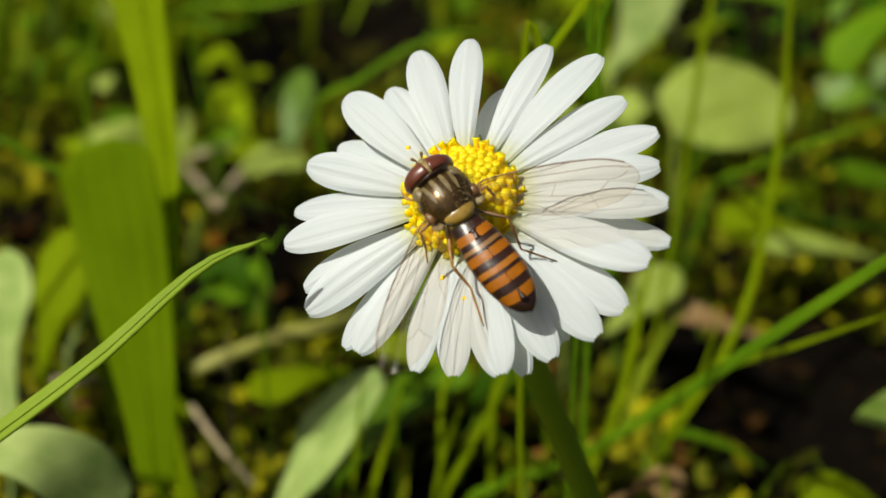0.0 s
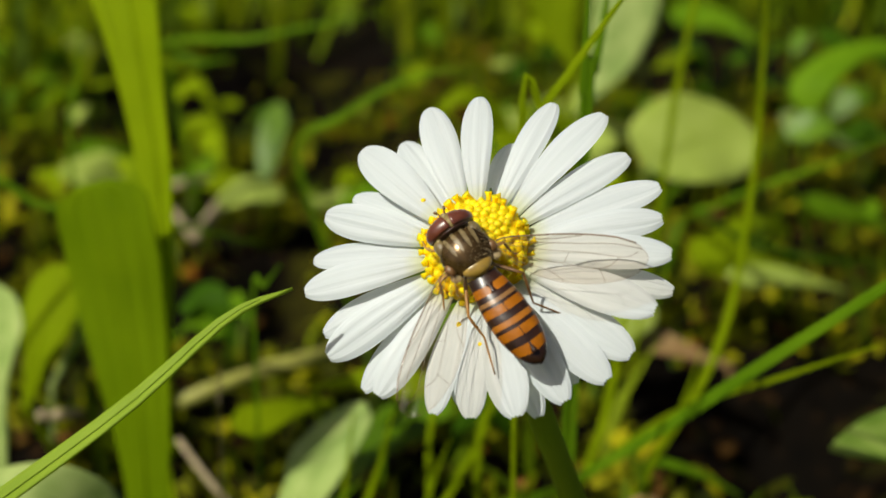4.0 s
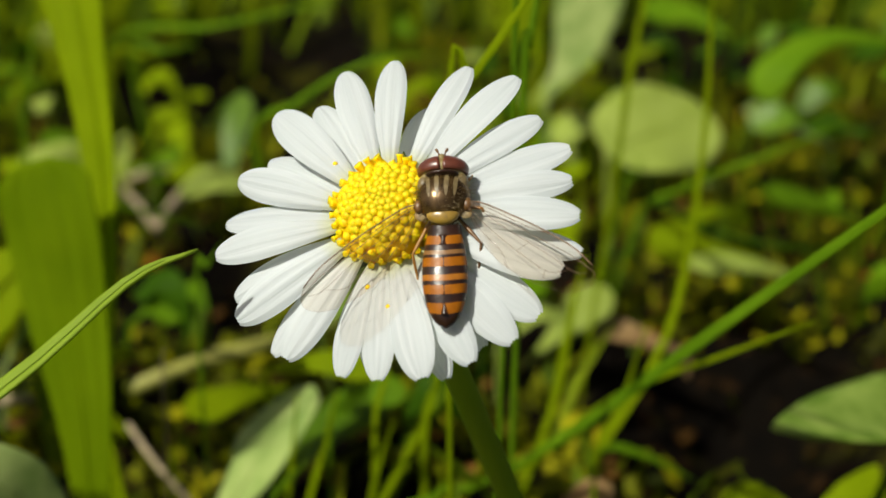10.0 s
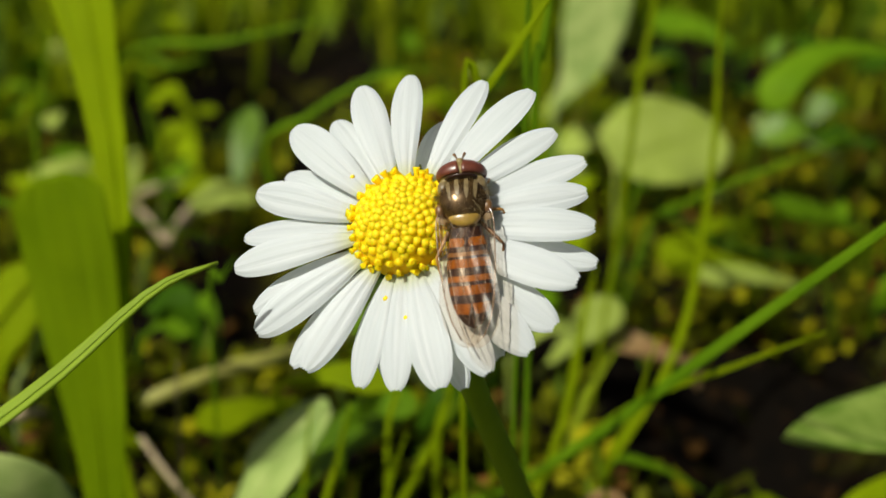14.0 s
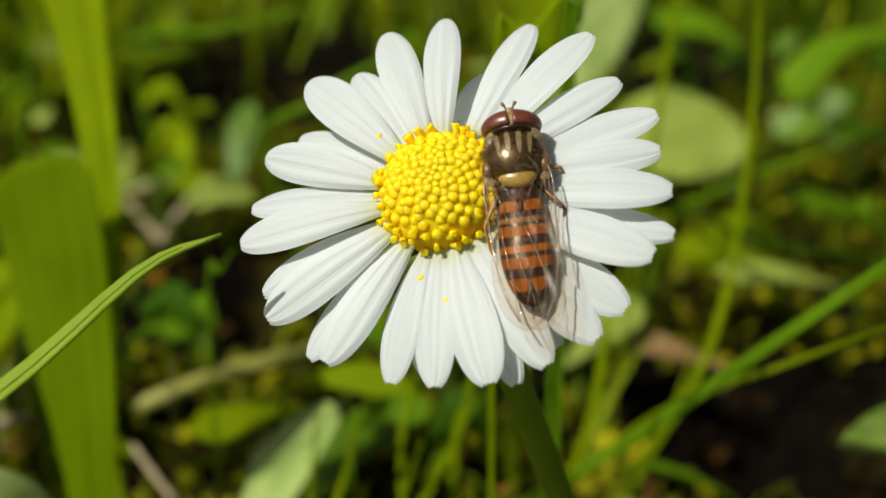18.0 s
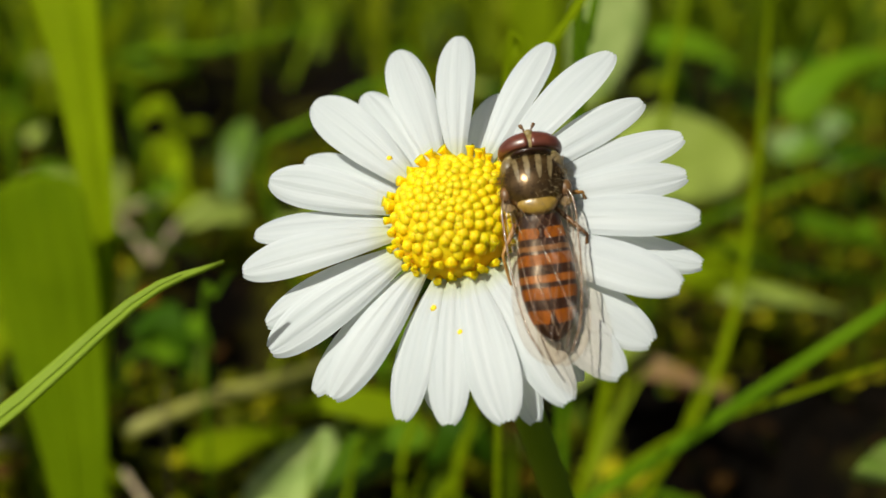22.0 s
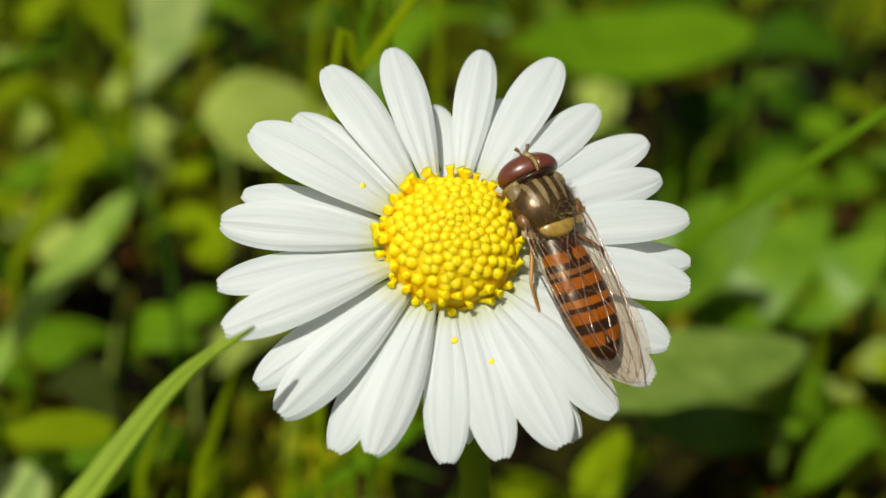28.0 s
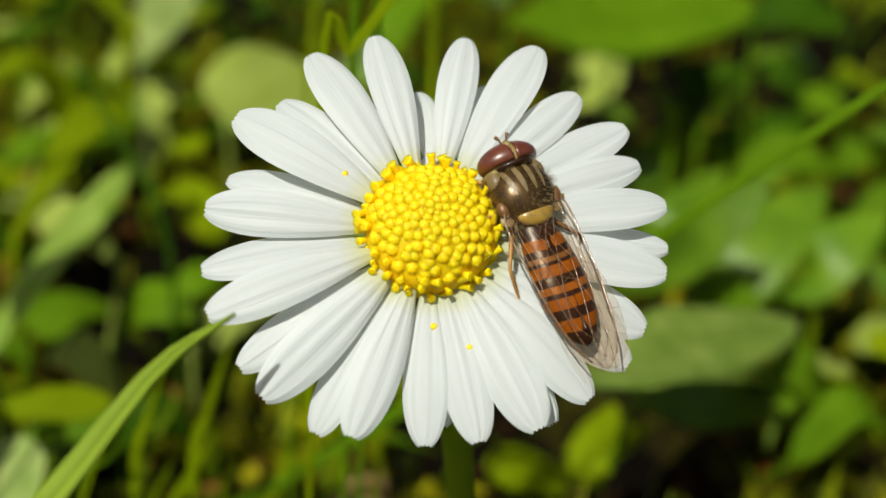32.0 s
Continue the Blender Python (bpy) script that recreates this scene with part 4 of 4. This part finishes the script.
leaf("daisy_leaf", "yellow-green leaf beside the spoon-shaped one", YELLOW, [(29.4, 205.0, 36.0), (25.7, 208.0, 45.9), (22.1, 212.0, 59.4)], 14.1, face=(-0.5, -0.7, 0.5))
leaf("daisy_leaf", "green arching leaf, half in shade", GREEN, [(102.3, 166.0, 45.8), (83.9, 164.0, 48.0), (72.3, 160.0, 43.0), (69.6, 158.0, 36.4)], 10.2, face=(-0.3, -0.6, 0.75))
leaf("daisy_leaf", "small grey-green leaf among the moss", HAIRY, [(108.2, 224.3, 10.0), (93.4, 215.7, 18.0), (82.1, 216.1, 22.0)], 8.4)
leaf("daisy_leaf", "small green leaf among the moss", GREEN, [(94.6, 166.6, 8.0), (82.5, 163.4, 14.0), (72.2, 159.8, 17.0)], 8.4)
leaf("daisy_leaf", "yellow-green leaf lying low", YELLOW, [(68.2, 144.4, 8.0), (54.5, 137.1, 13.0), (44.1, 138.1, 15.0)], 11.0)
leaf("daisy_leaf", "pale green leaf lying low", PALE, [(74.8, 139.0, 6.0), (61.6, 133.5, 11.0), (49.4, 128.7, 13.0)], 6.3)
leaf("daisy_leaf", "pale green leaf behind the petals", PALE, [(21.5, 114.8, 2.0), (27.2, 115.5, 8.0), (34.0, 119.8, 12.0)], 10.2)
leaf("daisy_leaf", "small mossy green leaf behind the grass", GREEN, [(127.6, 412.0, 8.0), (113.5, 422.2, 16.0), (93.4, 427.4, 18.0)], 17.5)
leaf("daisy_leaf", "small yellow-green leaf in the moss", YELLOW, [(73.9, 174.1, 6.0), (64.5, 166.6, 11.0), (53.7, 154.9, 12.0)], 5.7)
leaf("dead_leaf", "curled pale brown dead leaf on the soil", DEAD, [(46.9, 112.0, 2.9), (36.7, 116.0, 5.2), (29.4, 122.0, 5.3)], 6.9, face=(-0.2, -0.5, 0.8))
leaf("dead_leaf", "dry brown leaf in the moss", DEAD, [(19.4, 64.5, 3.0), (22.6, 60.3, 8.0), (25.3, 58.9, 6.0)], 5.3)
# the pale shine is put into the colour by the mottled material
leaf("lush_leaf", "broad glossy green leaf with a pale shine painted as mottling, over a dark hollow", MOTTLED, [(85.5, 58.0, 19.5), (56.3, 48.0, 25.0), (38.5, 40.0, 27.6)], 12.0, shape="oval", face=(-0.45, -0.4, 0.8))
leaf("lush_leaf", "broad glossy green leaf lying low", LUSH, [(59.8, 58.0, 12.9), (75.6, 60.0, 8.3), (94.2, 66.0, 1.0)], 8.9, shape="oval", face=(-0.45, -0.5, 0.75))
leaf("lush_leaf", "small bright yellow-green leaf low by the stem", YELLOW, [(54.1, 61.3, 0.0), (57.1, 62.0, 4.0), (59.9, 62.1, 10.0)], 6.5, shape="oval")
leaf("lush_leaf", "small bright yellow-green leaf low by the stem", YELLOW, [(54.8, 62.5, 0.0), (58.8, 61.4, 4.0), (65.5, 61.5, 6.0)], 4.4, shape="oval")
leaf("lush_leaf", "rounded green leaf low by the stem", YELLOW, [(52.1, 60.7, 0.0), (45.0, 60.2, 5.0), (40.2, 61.6, 6.0)], 5.9, shape="round")
leaf("lush_leaf", "broad glossy green leaf half upright", LUSH, [(81.7, 93.3, 10.0), (80.2, 76.8, 24.0), (87.7, 69.5, 34.0)], 11.8, shape="oval")
leaf("lush_leaf", "broad glossy green leaf", LUSH, [(91.4, 86.5, 8.0), (98.3, 82.7, 18.0), (116.7, 85.9, 26.0)], 15.4, shape="oval")
leaf("lush_leaf", "broad glossy green leaf", LUSH, [(109.1, 86.3, 8.0), (107.4, 76.2, 18.0), (120.0, 75.5, 24.0)], 12.5, shape="oval")
leaf("lush_leaf", "green leaf in half shade", GREEN, [(96.1, 57.6, 4.0), (86.8, 56.1, 12.0), (87.0, 62.5, 16.0)], 7.1, shape="oval")
leaf("lush_leaf", "green leaf in half shade", LUSH, [(100.6, 112.3, 6.0), (105.2, 109.4, 14.0), (121.2, 115.5, 20.0)], 10.3, shape="oval")
# the darkest of these leaves have their shade painted in by the material
leaf("lush_leaf", "low green leaf with shade put into its dark colour", DARK_OR_SHADED, [(151.9, 157.5, 6.0), (158.3, 150.5, 14.0), (179.1, 150.9, 16.0)], 10.6, shape="oval")
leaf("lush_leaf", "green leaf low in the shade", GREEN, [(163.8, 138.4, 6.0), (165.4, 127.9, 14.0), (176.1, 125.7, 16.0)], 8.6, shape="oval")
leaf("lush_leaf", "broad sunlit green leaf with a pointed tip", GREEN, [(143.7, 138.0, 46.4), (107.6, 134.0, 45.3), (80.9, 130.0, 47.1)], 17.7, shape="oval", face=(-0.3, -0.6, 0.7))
leaf("lush_leaf", "broad green leaf with half shade put into its dark colour", DARK_OR_SHADED, [(127.6, 165.0, 30.4), (142.8, 170.0, 40.2), (169.6, 178.0, 51.3)], 16.9, shape="oval", face=(-0.3, -0.6, 0.7))
leaf("lush_leaf", "dark green leaf behind the petals", DARK_OR_SHADED, [(193.7, 160.0, 35.1), (179.5, 165.0, 39.2), (166.9, 172.0, 34.6)], 12.3, shape="oval", face=(-0.3, -0.6, 0.7))
leaf("lush_leaf", "green leaf behind the petals", PALE, [(147.5, 209.3, 8.0), (148.3, 200.6, 16.0), (164.0, 210.9, 22.0)], 13.7, shape="oval")
leaf("lush_leaf", "bright green leaf among darker ones", YELLOW, [(229.2, 169.6, 10.0), (205.3, 160.9, 20.0), (184.9, 153.2, 26.0)], 12.9, shape="oval")
leaf("daisy_leaf", "arching green leaf with a pale rim", YELLOW, [(-7.4, 164.0, 20.1), (-3.1, 164.0, 34.3), (3.1, 164.0, 38.8), (9.3, 166.0, 32.1), (10.3, 168.0, 20.8)], 6.3, face=(-0.2, -0.8, 0.55))
leaf("daisy_leaf", "long wavy mottled green leaf", MOTTLED, [(-14.0, 96.0, 15.0), (-7.3, 101.0, 21.8), (1.6, 112.0, 25.7), (10.7, 124.0, 30.3)], 13.0, face=(-0.75, -0.5, 0.4))
leaf("daisy_leaf", "broad yellow-green leaf lying low", YELLOW, [(-19.3, 74.0, 18.2), (-11.5, 72.0, 20.6), (-2.7, 70.0, 20.1)], 5.3, face=(-0.2, -0.5, 0.8))
leaf("daisy_leaf", "yellow-green leaf behind the flower", YELLOW, [(23.1, 171.8, 6.0), (27.3, 152.4, 16.0), (26.7, 130.0, 14.0)], 9.2)
leaf("daisy_leaf", "small green leaf among the moss", GREEN, [(14.6, 118.0, 4.0), (17.1, 116.0, 12.0), (23.1, 118.0, 14.0)], 7.0)
leaf("daisy_leaf", "small pale leaf among the moss", PALE, [(40.4, 217.3, 6.0), (37.4, 219.3, 14.0), (44.7, 226.2, 18.0)], 12.0)
leaf("daisy_leaf", "small green leaf in shade", GREEN, [(20.8, 217.3, 4.0), (31.8, 218.5, 12.0), (39.0, 243.5, 14.0)], 9.2)
leaf("daisy_leaf", "green leaf low in the shade", GREEN, [(-12.4, 90.4, 4.0), (-6.6, 85.5, 10.0), (-0.4, 82.7, 10.0)], 6.2)
leaf("daisy_leaf", "small yellow-green leaf in the turf", YELLOW, [(48.7, 393.3, 10.0), (36.1, 370.1, 20.0), (47.0, 412.0, 24.0)], 18.6)
leaf("daisy_leaf", "small yellow-green leaf in the turf", YELLOW, [(92.5, 342.1, 10.0), (80.3, 319.2, 20.0), (61.2, 269.7, 24.0)], 10.9)
blade("grass_blade", "thin dark grass blade", DARK_OR_SHADED, [(11.0, 97.0, -3.0), (10.7, 98.0, 27.4), (8.0, 106.0, 38.0), (5.2, 112.0, 44.6), (3.4, 118.0, 55.2)], 0.9)
blade("grass_blade", "thin green grass blade", GREEN, [(134.4, 140.0, -3.0), (134.4, 140.0, 19.1), (141.1, 140.0, 25.9), (148.0, 140.0, 31.4)], 1.9, face=(-0.75, -0.6, 0.3))
blade("grass_blade", "thin green grass blade", GREEN, [(126.7, 140.0, -3.0), (126.7, 140.0, 21.1), (122.9, 140.0, 28.6), (119.1, 140.0, 38.2)], 1.9, face=(-0.75, -0.6, 0.3))
blade("grass_blade", "thin green grass blade", YELLOW, [(2.2, 56.0, -3.0), (2.2, 56.0, 18.1), (3.7, 54.0, 26.5), (5.1, 50.0, 35.3)], 1.2, face=(-0.75, -0.6, 0.3))
blade("grass_blade", "thin green grass blade", YELLOW, [(-3.7, 56.0, -3.0), (-3.7, 56.0, 19.0), (-2.3, 54.0, 26.6), (-1.4, 50.0, 33.7)], 0.9, face=(-0.75, -0.6, 0.3))
blade("grass_blade", "thin green grass blade", GREEN, [(25.7, 72.0, -3.0), (25.7, 72.0, 7.0), (31.9, 72.0, 6.3), (39.4, 72.0, 2.0)], 1.2)
blade("grass_blade", "thin grass blade bending over the moss", GREEN, [(-78.0, 205.0, -3.0), (-67.9, 190.0, 41.6), (-39.4, 170.0, 49.9), (-13.3, 160.0, 56.5)], 1.8)
blade("grass_blade", "short pale-tipped grass blade", YELLOW, [(-70.0, 185.0, -3.0), (-64.9, 180.0, 39.9), (-55.9, 175.0, 42.9), (-47.1, 170.0, 45.8)], 1.1)
blade("grass_blade", "thin upright grass blade by the broad leaf", GREEN, [(-62.0, 120.0, -3.0), (-63.8, 120.0, 37.2), (-61.0, 120.0, 52.2), (-59.3, 120.0, 61.5)], 1.5, face=(-0.75, -0.6, 0.3))
blade("grass_blade", "thin green grass blade crossing the moss", GREEN, [(-55.0, 180.0, -3.0), (-57.8, 170.0, 42.6), (-49.6, 165.0, 45.7), (-42.3, 160.0, 47.8)], 1.6)
blade("grass_blade", "dark arching grass blade behind the flower", GREEN, [(-14.0, 124.0, -3.0), (-25.9, 120.0, 36.6), (-17.6, 115.0, 46.1), (-6.7, 112.0, 52.7), (3.6, 110.0, 54.6)], 1.4)
leaf("daisy_leaf", "broad yellow-green leaf half in shade", YELLOW, [(-6.8, 116.0, 24.0), (-0.9, 121.0, 30.0), (6.7, 128.0, 36.5), (13.5, 132.0, 37.5)], 9.0, face=(-0.6, -0.6, 0.5))


def leaf_patch(n, seed, x0, x1, y0, y1, low, high, kinds):
    """Leaves crowding a patch of ground, each on its own stalk, none in the clefts."""
    rnd = random.Random(seed)
    made = 0
    while made < n:
        x, y = rnd.uniform(x0, x1), rnd.uniform(y0, y1)
        if hollow(x, y) > 0.005:
            continue
        name, label, material, shape = rnd.choice(kinds)
        a, h, size = rnd.uniform(0, 6.283), rnd.uniform(low, high), rnd.uniform(0.6, 1.25)
        d = Vector((math.cos(a), math.sin(a), 0)) * 7 * size
        p = Vector((x / MM, y / MM, h))
        up = rnd.uniform(1, 8)
        leaf(name, label, material, [p - d, p + Vector((0, 0, up)), p + d + Vector((0, 0, up * rnd.uniform(0.2, 1.2)))], rnd.uniform(6, 11) * size, shape=shape, face=(rnd.uniform(-0.8, 0.1), rnd.uniform(-0.8, 0.0), 0.8))
        made += 1


SMALL = [("seedling_leaf", "small sunlit yellow-green seedling leaf", YELLOW, "spoon"), ("seedling_leaf", "small green seedling leaf in the turf", GREEN, "spoon"), ("seedling_leaf", "small dark green leaf low in the turf", DARK_OR_SHADED, "oval"), ("seedling_leaf", "small pale green leaf in the turf", PALE, "round")]
# the dark kind carries its neighbours' shade in its base colour
BIG = [("lush_leaf", "glossy green leaf among others", LUSH, "oval"), ("lush_leaf", "mid-green leaf among darker ones", GREEN, "oval"), ("lush_leaf", "green leaf with the shade of others put into its dark colour", DARK_OR_SHADED, "oval"), ("lush_leaf", "green leaf half in shade", LUSH, "oval")]
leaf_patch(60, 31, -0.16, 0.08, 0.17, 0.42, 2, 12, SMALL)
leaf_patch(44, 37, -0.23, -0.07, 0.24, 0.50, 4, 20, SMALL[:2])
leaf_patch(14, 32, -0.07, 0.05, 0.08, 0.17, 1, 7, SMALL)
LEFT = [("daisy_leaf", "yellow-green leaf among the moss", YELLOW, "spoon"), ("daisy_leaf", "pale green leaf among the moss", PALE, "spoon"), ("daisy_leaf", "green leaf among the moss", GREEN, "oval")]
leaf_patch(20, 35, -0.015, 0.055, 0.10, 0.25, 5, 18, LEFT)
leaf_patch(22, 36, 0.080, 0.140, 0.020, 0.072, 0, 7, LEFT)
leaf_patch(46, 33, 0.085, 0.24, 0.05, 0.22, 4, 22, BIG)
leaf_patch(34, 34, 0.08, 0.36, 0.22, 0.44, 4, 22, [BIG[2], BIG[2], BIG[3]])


# ---- turf, moss and litter ----
def scatter(name, label, category, material, n, seed, piece, spread):
    rnd = random.Random(seed)
    verts, faces = [], []
    for _ in range(n):
        x, y = spread(rnd)
        h = relief(x, y) - 0.003
        sink = hollow(x, y)
        if sink > 0.004 and rnd.random() < 0.96:
            continue
        h -= sink
        v, fa = piece(rnd, Vector((x, y, h)))
        base = len(verts)
        verts += v
        faces += [tuple(base + k for k in fc) for fc in fa]
    tagged(new(name, mesh_of(name, verts, faces, material)), label, category, kind="stuff")


def near(rnd):
    return rnd.uniform(-0.17, 0.36), rnd.uniform(-0.05, 0.46)


def wide(rnd):
    r, a = 0.28 + 1.5 * rnd.random() ** 1.5, rnd.uniform(0, 2 * math.pi)
    return 0.09 + r * math.cos(a), 0.2 + r * math.sin(a)


def sprig(rnd, p, low=0.003, high=0.009, w=0.0009):
    a, lean = rnd.uniform(0, 6.28), rnd.uniform(0.1, 1.1)
    h = rnd.uniform(low, high)
    d = Vector((math.cos(a), math.sin(a), 0))
    s = Vector((-d.y, d.x, 0)) * w * rnd.uniform(0.6, 1.4)
    q = p + Vector((0, 0, 0.6 * h)) + d * lean * h * 0.35
    t = p + Vector((0, 0, h)) + d * lean * h
    return [p - s * 0.6, p + s * 0.6, q - s, q + s, t], [(0, 1, 3, 2), (2, 3, 4)]


def crumb(rnd, p):
    a, r = rnd.uniform(0, 6.28), rnd.uniform(0.0008, 0.0035)
    k = rnd.randint(5, 7)
    up = Vector((rnd.uniform(-0.5, 0.5), rnd.uniform(-0.7, 0.3), 1)).normalized()
    e1 = up.orthogonal().normalized()
    e2 = up.cross(e1)
    c = p + Vector((0, 0, rnd.uniform(0.0005, 0.003)))
    ring = [c + (e1 * math.cos(a + 6.283 * i / k) + e2 * math.sin(a + 6.283 * i / k) * rnd.uniform(0.4, 1)) * r * rnd.uniform(0.6, 1.2) + up * rnd.uniform(-0.0004, 0.0004) for i in range(k)]
    return ring + [c + up * 0.0004, c - up * 0.0003], [(i, (i + 1) % k, k) for i in range(k)] + [((i + 1) % k, i, k + 1) for i in range(k)]


def lobe(rnd, p):
    """A small ovate leaf, slightly folded, on a short stalk."""
    a = rnd.uniform(0, 6.28)
    d = Vector((math.cos(a), math.sin(a), rnd.uniform(0.1, 0.9))).normalized()
    s = Vector((-math.sin(a), math.cos(a), 0)) * rnd.uniform(0.0007, 0.0019)
    up = s.cross(d).normalized() * 0.0003
    n = rnd.uniform(0.0022, 0.0055)
    q = p + Vector((0, 0, rnd.uniform(0.0005, 0.006)))
    return [q, q + d * n * 0.35 - s + up, q + d * n * 0.75 - s * 0.8 + up, q + d * n, q + d * n * 0.75 + s * 0.8 + up, q + d * n * 0.35 + s + up, q + d * n * 0.5, p], [(0, 1, 6), (1, 2, 6), (2, 3, 6), (3, 4, 6), (4, 5, 6), (5, 0, 6), (7, 0, 1)]


def clumped(rnd):
    while True:
        x, y = near(rnd)
        if noise.noise((x * 85, y * 85, 7.0)) + 0.5 * noise.noise((x * 210, y * 210, 3.0)) > rnd.uniform(-0.15, 0.25):
            return x, y


scatter("moss", "yellow-green moss and seedlings on dark soil", "moss", MOSS, 16000, 11, lambda r, p: sprig(r, p, 0.0015, 0.006, 0.0012), clumped)
scatter("seedlings", "small sunlit seedling leaves crowding over the moss", "seedlings", MOSS, 11000, 15, lobe, clumped)
scatter("turf", "short wild turf", "grass", TURF, 1700, 12, lambda r, p: sprig(r, p, 0.006, 0.018, 0.0008), near)
scatter("far_turf", "wild lawn round the daisy", "grass", TURF, 9000, 13, lambda r, p: sprig(r, p, 0.02, 0.06, 0.0025), wide)
scatter("leaf_litter", "brown bits of dead leaves and soil crumbs", "leaf litter", LITTER, 6500, 14, crumb, near)


# ---- what moves ----
def motions():
    def fly_pose(x, y, turn, h, pitch, roll=9):
        d = radians(turn)
        return HEAD @ pose((x - 1.8 * math.cos(d)) * MM, (y - 1.8 * math.sin(d)) * MM, h * MM, 0, 0, turn - 90) @ pose(0, 0, 0, pitch, roll, 0)

    walk(fly, [
        (0.0, fly_pose(-0.90, 0.00, 125.5, 3.9, 9)),
        (2.5, fly_pose(-0.75, -0.05, 123.5, 3.9, 9)),
        (6.0, fly_pose(-0.70, -0.03, 121.0, 3.9, 9)),
        (7.0, fly_pose(-0.68, 0.02, 120.5, 3.9, 9)),
        (7.5, fly_pose(0.00, 0.05, 116.0, 3.8, 9)),
        (8.0, fly_pose(1.05, 0.35, 106.8, 3.5, 7)),
        (8.5, fly_pose(1.90, 0.35, 99.8, 2.8, 4)),
        (9.0, fly_pose(2.85, 0.90, 95.3, 2.5, 3)),
        (9.5, fly_pose(3.50, 1.35, 91.9, 1.9, 3)),
        (10.0, fly_pose(3.87, 1.55, 89.8, 1.9, 3)),
        (10.5, fly_pose(3.85, 1.80, 90.8, 1.9, 3)),
        (11.0, fly_pose(3.95, 1.95, 91.4, 1.9, 3)),
        (12.0, fly_pose(4.00, 1.90, 91.5, 1.9, 3)),
        (13.0, fly_pose(4.00, 2.00, 92.3, 1.9, 3)),
        (20.0, fly_pose(4.05, 2.25, 94.0, 1.9, 3)),
        (23.0, fly_pose(4.05, 2.20, 94.8, 1.9, 3)),
        (28.0, fly_pose(4.15, 1.90, 97.0, 1.9, 3)),
        (32.0, fly_pose(4.15, 1.92, 97.5, 1.9, 3)),
    ])
    for w, s in zip(wings, (-1, 1)):
        root = Vector((s * 1.36, -0.45, 0.55)) * MM

        def spread(angle, rise, twist):
            turn = -90 + s * angle
            return Matrix.Translation(root) @ pose(0, 0, 0, 0, 0, turn) @ pose(0, 0, 0, -s * twist, -rise, 0)

        o, c = (52 + (s > 0) * 7, 3 + (s > 0) * 3, 4), (-7.0 - (s > 0) * 1.0, 2.6 + (s > 0) * 0.8, 3)
        walk(w, [(0.0, spread(*o)), (8.0, spread(50, 4, 6)), (11.6, spread(*o)), (11.72, spread(45, 5, 6)), (11.8, spread(*c)), (32.0, spread(*c))])


motions()
